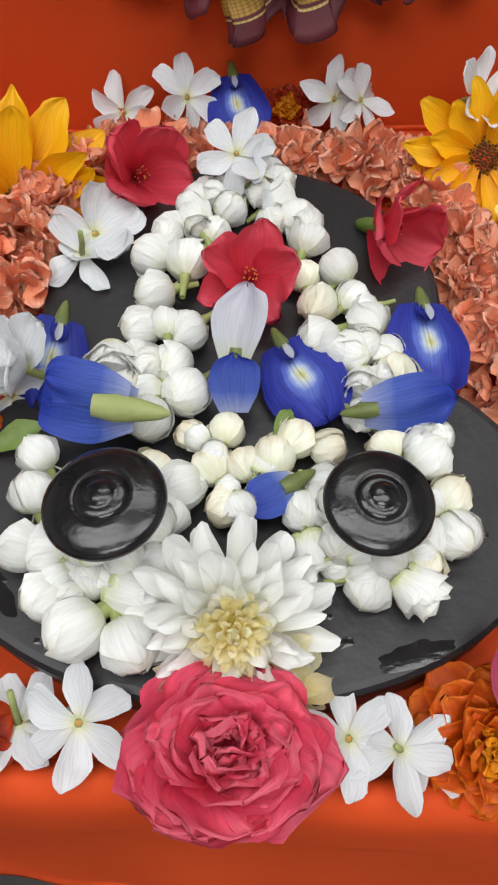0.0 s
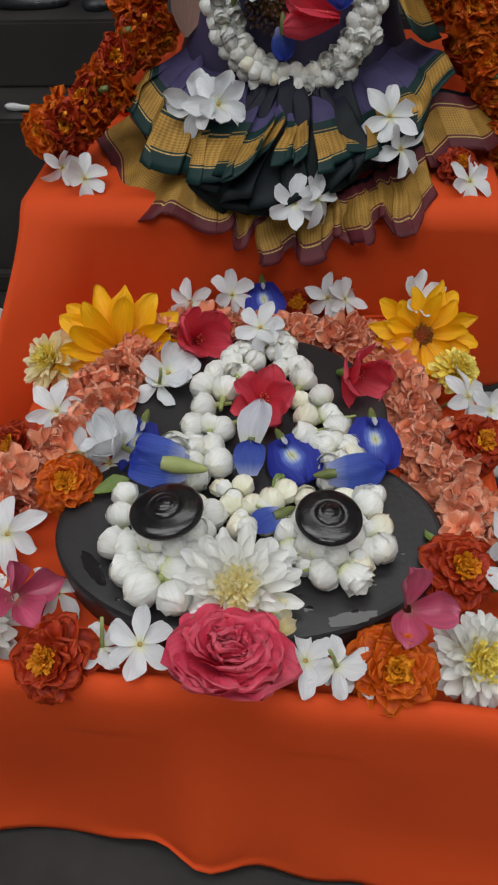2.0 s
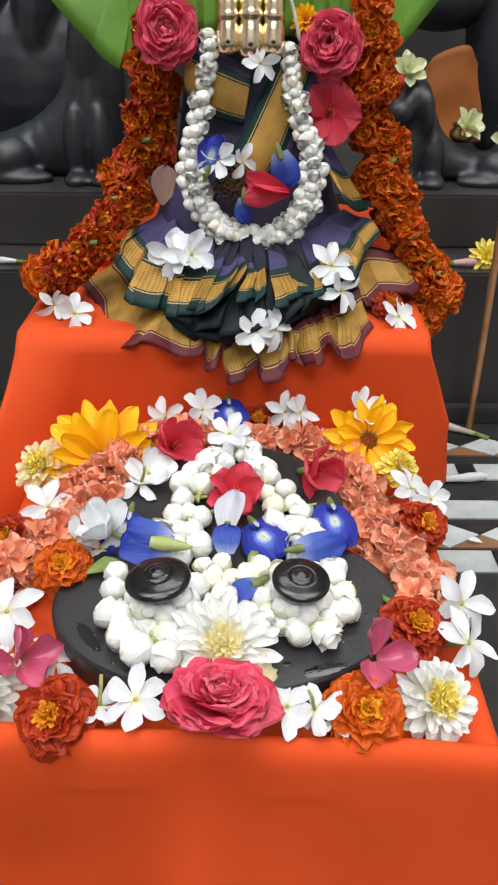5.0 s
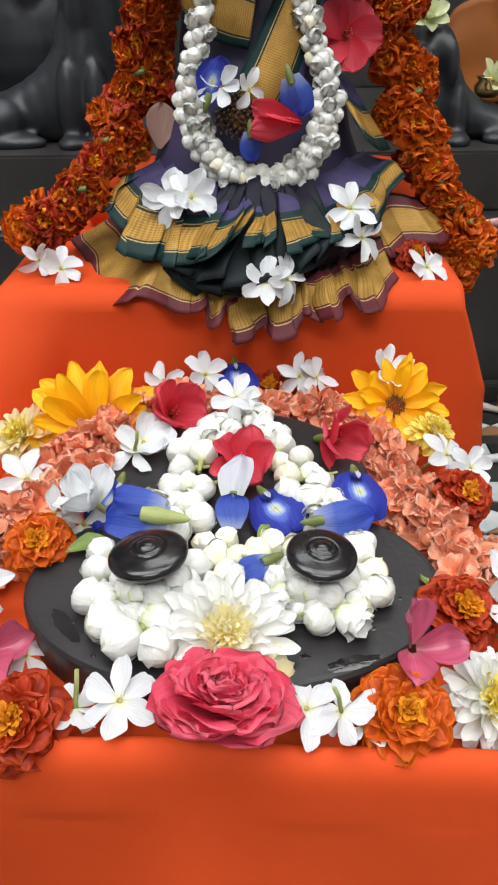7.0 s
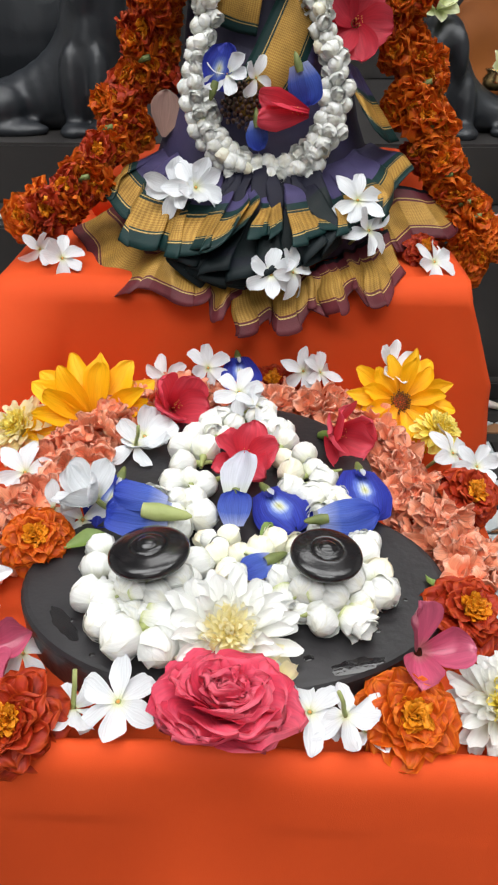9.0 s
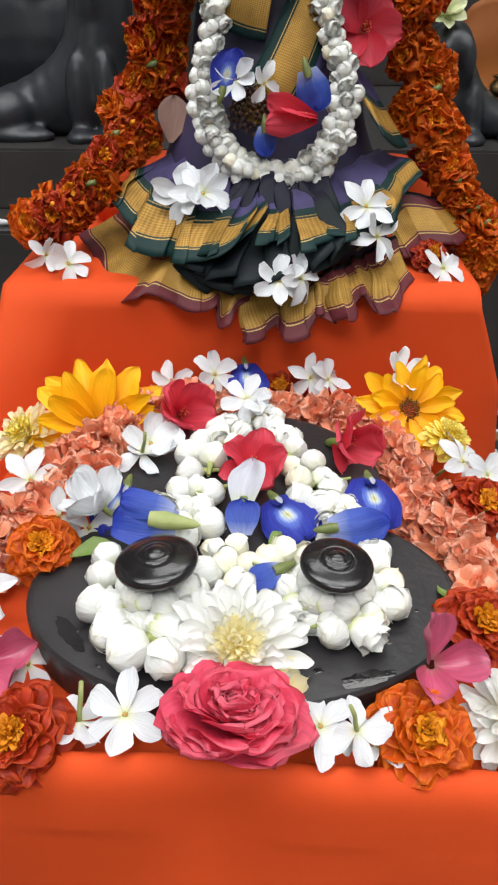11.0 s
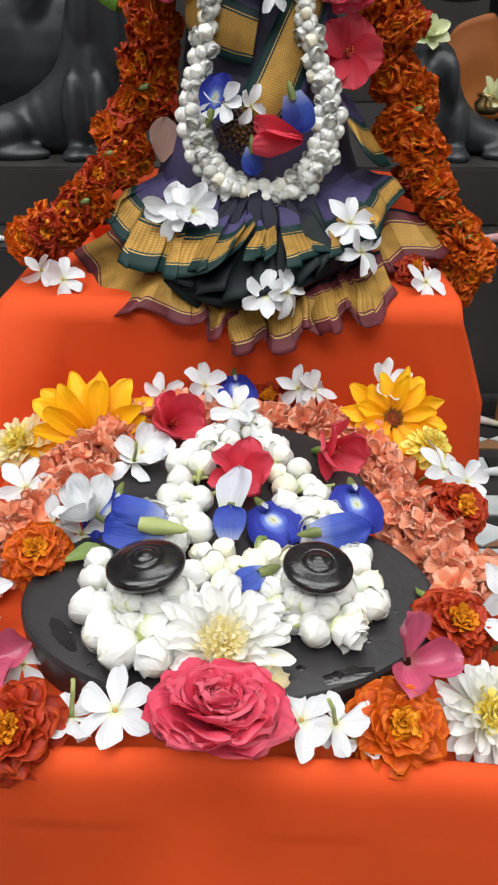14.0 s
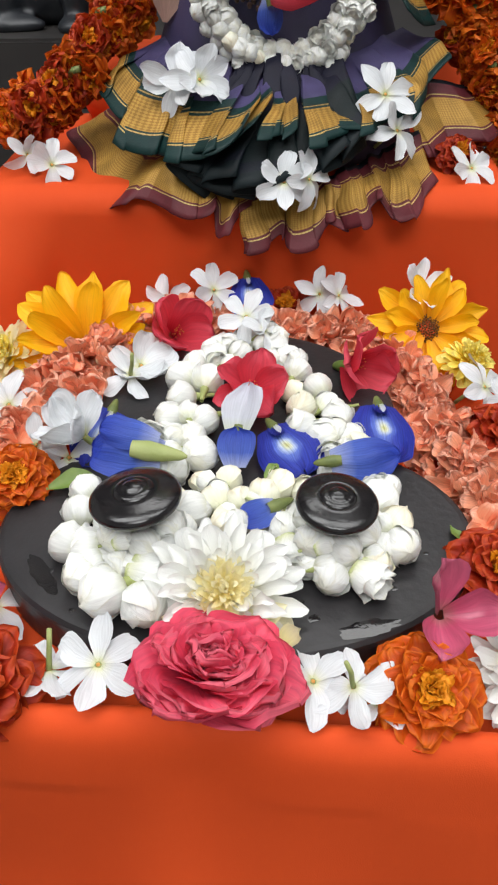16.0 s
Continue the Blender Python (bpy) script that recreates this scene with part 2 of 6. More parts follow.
WHITE_P = petal_mat("white_petal", [(0.0, (0.70, 0.72, 0.42)), (0.10, (0.78, 0.79, 0.70)), (0.3, (0.76, 0.78, 0.80)), (1.0, (0.77, 0.79, 0.82))], 0.5, 0.5, 7, 0.07, 0.22, mottling=0.13)
BUD_P = petal_mat("jasmine_bud_petal", [(0.0, (0.55, 0.60, 0.25)), (0.14, (0.78, 0.79, 0.60)), (0.45, (0.84, 0.845, 0.81)), (0.9, (0.85, 0.855, 0.83)), (1.0, (0.80, 0.79, 0.70))], 0.45, 0.55, 8, 0.07, 0.10, mottling=0.11)
CREAM_P = petal_mat("cream_bud_petal", [(0.0, (0.50, 0.54, 0.2)), (0.2, (0.84, 0.83, 0.62)), (0.7, (0.90, 0.89, 0.76)), (1.0, (0.84, 0.76, 0.58))], 0.45, 0.35, 8, 0.06, 0.10, mottling=0.10)
MUM_P = petal_mat("white_chrysanthemum_petal", [(0.0, (0.78, 0.70, 0.34)), (0.25, (0.86, 0.83, 0.60)), (0.6, (0.84, 0.84, 0.79)), (1.0, (0.85, 0.855, 0.84))], 0.5, 0.4, 5, 0.04, 0.22, mottling=0.05)
MUM_Y = petal_mat("pale_yellow_petal", [(0.0, (0.96, 0.84, 0.34)), (0.5, (0.97, 0.89, 0.50)), (1.0, (0.97, 0.92, 0.66))], 0.5, 0.5, 5, 0.05, 0.5, mottling=0.08)
YELLOW_P = petal_mat("lemon_petal", [(0.0, (0.95, 0.70, 0.06)), (0.4, (0.96, 0.77, 0.10)), (1.0, (0.96, 0.83, 0.24))], 0.5, 0.5, 5, 0.06, 0.18, mottling=0.1)
SUN_P = petal_mat("golden_yellow_petal", [(0.0, (0.80, 0.30, 0.002)), (0.35, (0.98, 0.47, 0.002)), (1.0, (1.0, 0.57, 0.005))], 0.5, 0.7, 9, 0.06, 0.24, mottling=0.14)
ROSE_P = petal_mat("pink_rose_petal", [(0.0, (0.72, 0.045, 0.10)), (0.5, (0.82, 0.068, 0.14)), (0.85, (0.85, 0.10, 0.18)), (1.0, (0.87, 0.16, 0.23))], 0.55, 0.5, 9, 0.08, 0.36, mottling=0.2)
RED_P = petal_mat("red_petal", [(0.0, (0.55, 0.015, 0.04)), (0.3, (0.74, 0.045, 0.075)), (1.0, (0.80, 0.085, 0.13))], 0.5, 0.5, 9, 0.08, 0.35, mottling=0.14)
PEA_P = petal_mat("blue_pea_petal", [(0.0, (0.62, 0.62, 0.22)), (0.07, (0.76, 0.78, 0.60)), (0.13, (0.50, 0.60, 0.82)), (0.21, (0.13, 0.20, 0.66)), (0.34, (0.034, 0.056, 0.42)), (0.6, (0.020, 0.032, 0.34)), (1.0, (0.032, 0.044, 0.38))], 0.5, 0.8, 18, 0.1, 0.2, mottling=0.42, eye=0.46)
PEA_CALYX = matte("olive_green_calyx", (0.17, 0.20, 0.055), (0.10, 0.13, 0.035), 0.55, 200, 700, 0.3)
ROSE_HEART = matte("dull_red_stamen", (0.34, 0.06, 0.05), (0.42, 0.16, 0.06), 0.6, 400, 900, 0.4)
PEA_B = petal_mat("blue_pea_back", [(0.0, (0.35, 0.40, 0.65)), (0.35, (0.055, 0.11, 0.48)), (1.0, (0.020, 0.045, 0.38))], 0.5, 0.8, 14, 0.1, 0.2, mottling=0.3)
PALE_PEA = petal_mat("pale_lilac_petal", [(0.0, (0.62, 0.66, 0.48)), (0.3, (0.68, 0.70, 0.77)), (1.0, (0.62, 0.64, 0.75))], 0.5, 0.7, 12, 0.05, 0.3, mottling=0.12)
MARI_P = petal_mat("marigold_petal", [(0.0, (0.70, 0.20, 0.004)), (0.4, (0.66, 0.105, 0.003)), (1.0, (0.60, 0.075, 0.003))], 0.55, 0.5, 6, 0.14, 0.28, edge=(0.78, 0.18, 0.008), mottling=0.22)
MARI_D = petal_mat("dark_marigold_petal", [(0.0, (0.50, 0.10, 0.004)), (0.5, (0.42, 0.032, 0.004)), (1.0, (0.36, 0.018, 0.005))], 0.55, 0.5, 6, 0.16, 0.22, edge=(0.52, 0.06, 0.006), mottling=0.25)
MARI_C = petal_mat("marigold_heart_petal", [(0.0, (0.66, 0.14, 0.003)), (1.0, (0.80, 0.29, 0.006))], 0.55, 0.5, 6, 0.14, 0.2, mottling=0.2)
CORAL_P = petal_mat("coral_petal", [(0.0, (0.90, 0.70, 0.46)), (0.2, (0.97, 0.37, 0.20)), (0.7, (1.0, 0.39, 0.22)), (1.0, (1.0, 0.50, 0.35))], 0.5, 0.7, 8, 0.16, 0.22, mottling=0.26)
PINK_P = petal_mat("waxy_pink_petal", [(0.0, (0.50, 0.16, 0.18)), (0.25, (0.58, 0.09, 0.18)), (1.0, (0.60, 0.13, 0.22))], 0.25, 0.4, 6, 0.08, 0.2, spec=0.5, mottling=0.2)
IVORY_P = petal_mat("greenish_ivory_petal", [(0.0, (0.5, 0.56, 0.22)), (0.5, (0.72, 0.75, 0.45)), (1.0, (0.74, 0.76, 0.52))], 0.5, 0.4, 7, 0.05, 0.25)

GOLDT, MAROON, TEAL, NAVY, PURPLE = (0.42, 0.245, 0.055), (0.10, 0.016, 0.022), (0.004, 0.024, 0.023), (0.004, 0.006, 0.010), (0.058, 0.048, 0.120)
HEM = sari_mat("maroon_silk_with_gold_border", [(0.0, MAROON, 0), (0.20, (0.5, 0.36, 0.14), 1), (0.22, MAROON, 0), (0.25, GOLDT, 1), (0.70, MAROON, 0), (0.74, (0.5, 0.36, 0.14), 1), (0.76, MAROON, 0), (0.93, NAVY, 0)])
TIER = sari_mat("teal_silk_with_gold_border", [(0.0, TEAL, 0), (0.17, (0.45, 0.32, 0.12), 1), (0.185, TEAL, 0), (0.205, GOLDT, 1), (0.50, TEAL, 0), (0.52, (0.45, 0.32, 0.12), 1), (0.535, TEAL, 0), (0.62, PURPLE, 0)])
PLEAT = sari_mat("dark_pleated_silk", [(0.0, (0.003, 0.008, 0.010), 0), (0.12, (0.004, 0.006, 0.012), 0), (0.20, (0.003, 0.008, 0.009), 0), (0.6, (0.006, 0.006, 0.016), 0)], rough=0.6)
PALLU = sari_mat("purple_silk_with_gold_band", [(0.0, TEAL, 0), (0.14, (0.45, 0.32, 0.12), 1), (0.155, TEAL, 0), (0.18, GOLDT, 1), (0.68, TEAL, 0), (0.71, (0.45, 0.32, 0.12), 1), (0.725, TEAL, 0), (0.84, PURPLE, 0)])
PURPLE_SILK = matte("purple_silk", PURPLE, (0.022, 0.02, 0.05), 0.5, 18, 900, 0.2)


# ---- building helpers ----
def mesh_of(name, verts, faces, mats, uvs=None, midx=None, smooth=True):
    me = bpy.data.meshes.new(name)
    me.from_pydata([tuple(v) for v in verts], [], faces)
    for m in mats if isinstance(mats, (list, tuple)) else [mats]:
        me.materials.append(m)
    if uvs is not None:
        layer = me.uv_layers.new(name="UVMap")
        for poly in me.polygons:
            for li in poly.loop_indices:
                layer.data[li].uv = uvs[me.loops[li].vertex_index]
    if midx is not None:
        for poly, i in zip(me.polygons, midx):
            poly.material_index = i
    for poly in me.polygons:
        poly.use_smooth = smooth
    return me


def bm_mesh(name, bm, mats, smooth=True):
    me = bpy.data.meshes.new(name)
    bm.normal_update()
    bm.to_mesh(me)
    bm.free()
    for m in mats if isinstance(mats, (list, tuple)) else [mats]:
        me.materials.append(m)
    for poly in me.polygons:
        poly.use_smooth = smooth
    return me


def thing(name, label, category, data=None, group="", kind="", m=None):
    ob = tagged(new(name, data), label, category, group, kind)
    if m is not None:
        ob.matrix_basis = m
    return ob


def part(name, me, parent, m=None, label=""):
    ob = new(name, me)
    ob.parent = parent
    if m is not None:
        ob.matrix_basis = m
    return tagged(ob, label)


def thicken(ob, t, offset=0):
    mod = ob.modifiers.new("thickness", "SOLIDIFY")
    mod.thickness, mod.offset = t, offset
    return ob


def spline(pts, n):
    """n points on a smooth curve through pts."""
    p = [Vector(q) for q in pts]
    p = [2 * p[0] - p[1]] + p + [2 * p[-1] - p[-2]]
    out, segs = [], len(p) - 3
    for i in range(n):
        s = i / (n - 1) * segs
        k = min(int(s), segs - 1)
        u = s - k
        a, b, c, d = p[k : k + 4]
        out.append(0.5 * (2 * b + (c - a) * u + (2 * a - 5 * b + 4 * c - d) * u * u + (3 * b - a - 3 * c + d) * u**3))
    return out


def grid_faces(nu, nv, close=False, base=0):
    f = []
    for i in range(nu if close else nu - 1):
        for j in range(nv - 1):
            a, b = base + i * nv + j, base + ((i + 1) % nu) * nv + j
            f.append((a, b, b + 1, a + 1))
    return f


def tube(name, pts, radius, mat, n=8, ends=True, taper=1.0):
    """A round rod or stem along pts; radius may taper."""
    pts = [Vector(p) for p in pts]
    verts = []
    for i, p in enumerate(pts):
        d = (pts[min(i + 1, len(pts) - 1)] - pts[max(i - 1, 0)]).normalized()
        a = d.orthogonal().normalized()
        b = d.cross(a)
        r = radius * (1 + (taper - 1) * i / max(1, len(pts) - 1))
        verts += [p + r * (math.cos(k * math.tau / n) * a + math.sin(k * math.tau / n) * b) for k in range(n)]
    faces = []
    for i in range(len(pts) - 1):
        for k in range(n):
            faces.append((i * n + k, i * n + (k + 1) % n, (i + 1) * n + (k + 1) % n, (i + 1) * n + k))
    if ends:
        faces += [tuple(range(n))[::-1], tuple(range((len(pts) - 1) * n, len(pts) * n))]
    return mesh_of(name, verts, faces, mat)


def lathe(name, prof, mat, n=40):
    verts = [(r * math.cos(k * math.tau / n), r * math.sin(k * math.tau / n), z) for k in range(n) for r, z in prof]
    return mesh_of(name, verts, grid_faces(n, len(prof), True), mat)


def slab_mesh(name, pts, z0, z1, mat, bevel=0.0):
    """An upright prism over an outline, its top edge bevelled."""
    bm = bmesh.new()
    vs = [bm.verts.new((x, y, z0)) for x, y in pts]
    face = bm.faces.new(vs)
    top = bmesh.ops.extrude_face_region(bm, geom=[face])["geom"]
    up = [g for g in top if isinstance(g, bmesh.types.BMVert)]
    bmesh.ops.translate(bm, vec=(0, 0, z1 - z0), verts=up)
    bmesh.ops.recalc_face_normals(bm, faces=bm.faces)
    if bevel:
        es = [e for e in bm.edges if all(abs(v.co.z - z1) < 1e-6 for v in e.verts)]
        bmesh.ops.bevel(bm, geom=es, offset=bevel, segments=3, affect="EDGES", profile=0.6)
    return bm_mesh(name, bm, mat, smooth=False)


def box_mesh(name, x0, x1, y0, y1, z0, z1, mat, bevel=0.002):
    bm = bmesh.new()
    bmesh.ops.create_cube(bm, size=1)
    for v in bm.verts:
        v.co = ((x0, x1)[v.co.x > 0], (y0, y1)[v.co.y > 0], (z0, z1)[v.co.z > 0])
    if bevel:
        bmesh.ops.bevel(bm, geom=list(bm.edges), offset=bevel, segments=2, affect="EDGES")
    return bm_mesh(name, bm, mat, smooth=False)


# ---- petals and flowers ----
def petal_verts(L, W, tip=0.6, cup=0.3, curl=0.0, ruffle=0.0, waves=3, notch=0.0, skew=0.0, nu=6, nv=8, seed=0, base=0.12, fold=0.0, peak=0.62, lip=0.0, wrap=0.0, wild=0.0):
    """A petal along +y from its base, face up: W its greatest width at `peak` of its length; cup lifts the sides, curl the tip."""
    r = random.Random(seed)
    ph = r.uniform(0, 6.28)
    verts, uvs = [], []
    for i in range(nu):
        u = i / (nu - 1) * 2 - 1
        for j in range(nv):
            v = 1 - (1 - j / (nv - 1)) ** 1.9
            if v < peak:
                w = base + (1 - base) * math.sin(v / peak * math.pi / 2) ** 1.15
            else:
                q = (v - peak) / (1 - peak)
                w = max(0.0, 1 - q ** (1.3 + 1.0 * tip)) ** (0.95 - 0.45 * tip)
            w = max(w, 0.02)
            x = u * w * W / 2
            y = L * v
            y -= notch * L * max(0, 1 - abs(u) * 2.2) * v**4
            z = cup * W * (u * u) * w * 0.5 + curl * L * v * v - lip * L * v**7 + fold * abs(u) * w * W * 0.5
            if wrap:
                th = u * w * wrap
                x, z = W / 2 / wrap * math.sin(th), z + W / 2 / wrap * (1 - math.cos(th))
            if ruffle:
                z += ruffle * W * math.sin(waves * u * 3.1 + ph) * v**2.5 + 0.5 * ruffle * W * math.sin(5.3 * u + 7 * v + ph * 2) * v**2
            x += skew * W * v * v
            q = Vector((x, y, z))
            if wild:
                q += noise.noise_vector(Vector((x / L * 2.6, v * 2.6, seed * 3.71))) * wild * v**1.3
                q += noise.noise_vector(Vector((x / L * 7, v * 7, seed * 1.37))) * wild * 0.35 * v**2
            verts.append(q)
            uvs.append((i / (nu - 1), v))
    return verts, uvs, grid_faces(nu, nv)


def petal(name, mat, **k):
    v, uv, f = petal_verts(**k)
    return mesh_of(name, v, f, mat, uv)


def merge(name, bits, mats, core=False):
    """Joins (verts, uvs, faces, matrix, material index) into one mesh; with a core, all grow out of one middle point."""
    V, U, F, M = ([Vector((0, 0, 0))], [(0.5, 0.1)], [], []) if core else ([], [], [], [])
    core_at = 0
    for v, uv, f, m, k in bits:
        o = len(V)
        V += [m @ Vector(p) for p in v]
        U += uv
        F += [tuple(i + o for i in q) for q in f]
        M += [k] * len(f)
        if core:
            F.append((o, o + f[0][1], core_at))
            M.append(k)
    return mesh_of(name, V, F, mats, U, M)


def spun(a, tilt=0, out=0.0, roll=0, up=0.0):
    """Turns a petal to azimuth a (degrees), lifts it by tilt, moves its base out and up."""
    return pose(0, 0, up, 0, 0, a) @ pose(0, out, 0, tilt, roll, 0)


def aimed(p, d, spin=0.0):
    """A pose at p whose z axis points along d."""
    return Matrix.Translation(p) @ Vector(d).to_track_quat("Z", "Y").to_matrix().to_4x4() @ pose(0, 0, 0, 0, 0, spin)


def laid(p, d, n):
    """A pose at p whose y axis runs along d and whose z axis leans towards n."""
    y = Vector(d).normalized()
    x = y.cross(Vector(n)).normalized()
    z = x.cross(y)
    return Matrix.Translation(p) @ Matrix((x, y, z)).transposed().to_4x4()


RNG = random.Random(7)


def J(a):
    return RNG.uniform(-a, a)


# crape jasmine: five slender twisted white petals
JP = [petal("petal", WHITE_P, L=0.0172 * k, W=0.0102, tip=0.78, cup=0.3, curl=c, ruffle=0.04, skew=s, seed=i, base=0.26, peak=0.6, nu=8, nv=11, wild=0.0024) for i, (c, s, k) in enumerate([(-0.15, 0.25, 1), (0.15, 0.3, 0.95), (-0.4, 0.2, 1.05), (0.3, 0.28, 0.9), (-0.25, 0.35, 1.0), (0.05, 0.2, 1.08), (-0.55, 0.3, 1.0)])]
JP_WIDE = [petal("petal", WHITE_P, L=0.0165 * k, W=0.0150, tip=0.95, cup=0.3, curl=c, ruffle=0.05, skew=0.15, seed=30 + i, base=0.3, peak=0.66, nu=9, nv=11, wild=0.0028) for i, (c, k) in enumerate([(0.1, 1), (-0.15, 1.05), (0.25, 0.95), (-0.3, 1.0)])]
JTUBE = tube("tube", [(0, 0, -0.02), (0, 0.001, -0.012), (0, 0, -0.004), (0, 0, 0.0005)], 0.0011, PALE_STEM, 7, True, 1.2)
JEYE = lathe("eye", [(0.0, 0.0008), (0.0008, 0.0006), (0.0013, -0.0004), (0.0008, -0.001)], STAMEN, 8)


def crape_jasmine(x, y, z, rx=0, ry=0, rz=0, size=1.0, petals=6, tilt=12, label="fresh white crape jasmine flower with slender petals", spread=360, stem=True, kinds=JP):
    f = thing("crape_jasmine_flower", label, "flower", group="crape jasmine flowers", m=pose(x, y, z, rx, ry, rz) @ Matrix.Scale(size, 4))
    for k in range(petals):
        part("petal", RNG.choice(kinds), f, spun(k * spread / petals + J(11), tilt + J(14), 0.0012, J(20), 0.0004 * (k % 2)))
    part("throat", JEYE, f, label="tiny yellow throat")
    if stem:
        part("stem", JTUBE, f, label="pale green tube")
    return f


# jasmine buds: overlapping shells round an egg
def bud_mesh(name, mat, R, H, opening, seed, shells=6):
    r = random.Random(seed)
    bits = []
    prof = [(0.25, 0.0), (0.62, 0.07), (0.92, 0.26), (1.0, 0.48), (0.92, 0.70), (0.70, 0.86), (0.36, 0.965), (0.03, 1.0)]
    n = 12
    V = [Vector((R * 0.985 * p * math.cos(k * math.tau / n), R * 0.985 * p * math.sin(k * math.tau / n), H * 0.985 * q)) for k in range(n) for p, q in prof]
    U = [(k / n, min(1, 0.2 + q)) for k in range(n) for p, q in prof]
    bits.append((V, U, grid_faces(n, len(prof), True), Matrix(), 0))
    for s in range(shells):
        a0, span = s * 137.5 + r.uniform(-15, 15), r.uniform(105, 150)
        top = r.uniform(0.90, 1.06)
        V, U = [], []
        nu, nv = 7, 8
        for i in range(nu):
            u = i / (nu - 1)
            for j in range(nv):
                v = j / (nv - 1)
                edge = 1 - abs(2 * u - 1) ** 2.2 * 0.42 + 0.02 * math.sin(9 * u + s)
                q = v * top * edge
                rad = np.interp(q, [b for a, b in prof], [a for a, b in prof])
                rad = max(rad, 0.12 if v > 0.5 else 0)
                lift = 1.0 + 0.014 * s + 0.13 * u**3 + 0.10 * u * v**4 + opening * v**2.2 * (0.35 + 0.12 * s)
                a = radians(a0 + (u - 0.5) * span)
                V.append(Vector((R * rad * lift * math.cos(a), R * rad * lift * math.sin(a), H * q)))
                U.append((u, 0.12 + 0.88 * v))
        bits.append((V, U, grid_faces(nu, nv), Matrix(), 0))
    # the short green tube below
    n = 7
    V = [Vector((rr * math.cos(k * math.tau / n), rr * math.sin(k * math.tau / n), zz)) for k in range(n) for rr, zz in ((0.0009, -0.008), (0.0011, -0.004), (0.0019, -0.0002), (0.002, 0.0018))]
    bits.append((V, [(0, 0)] * len(V), grid_faces(n, 4, True), Matrix(), 1))
    return merge(name, bits, [mat, PALE_STEM], True)


BUDS = [bud_mesh("bud", BUD_P, 0.0060, 0.0125, o, i) for i, o in enumerate([0.0, 0.04, 0.10, 0.02, 0.22, 0.07])]


def open_bud_mesh(seed):
    """A jasmine that has begun to open: rings of round petals closing over one another."""
    r = random.Random(seed)
    bits = []
    n, prof = 10, [(0.25, 0.0), (0.7, 0.1), (1.0, 0.42), (0.9, 0.7), (0.5, 0.92), (0.04, 1.0)]
    V = [Vector((0.0060 * q * math.cos(k * math.tau / n), 0.0060 * q * math.sin(k * math.tau / n), 0.0115 * h)) for k in range(n) for q, h in prof]
    bits.append((V, [(k / n, 0.5 + 0.5 * h) for k in range(n) for q, h in prof], grid_faces(n, len(prof), True), Matrix(), 0))
    for n, L, W, tilt, out, up in ((5, 0.0125, 0.0100, 84, 0.0058, 0.0012), (5, 0.0120, 0.0110, 77, 0.0056, 0.0006), (4, 0.0108, 0.0105, 64, 0.0050, 0.0002)):
        a0 = r.uniform(0, 360)
        for k in range(n):
            v, uv, fc = petal_verts(L=L * r.uniform(0.88, 1.08), W=W, tip=0.92, cup=0.1, curl=0.30, base=0.5, nu=6, nv=7, wrap=0.75, lip=0.10, wild=0.0010, seed=seed * 17 + k)
            bits.append((v, uv, fc, spun(a0 + k * 360 / n + r.uniform(-8, 8), tilt + r.uniform(-6, 6), out, r.uniform(-8, 8), up), 0))
    n = 7
    V = [Vector((rr * math.cos(k * math.tau / n), rr * math.sin(k * math.tau / n), zz)) for k in range(n) for rr, zz in ((0.0009, -0.008), (0.0011, -0.004), (0.0019, -0.0002), (0.002, 0.004))]
    bits.append((V, [(0, 0)] * len(V), grid_faces(n, 4, True), Matrix(), 1))
    return merge("bud", bits, [BUD_P, PALE_STEM], True)


OPEN_BUDS = [open_bud_mesh(50 + i) for i in range(3)]
BUDS += [bud_mesh("bud", CREAM_P, 0.0056, 0.0122, o, 20 + i) for i, o in enumerate([0.05, 0.3])]


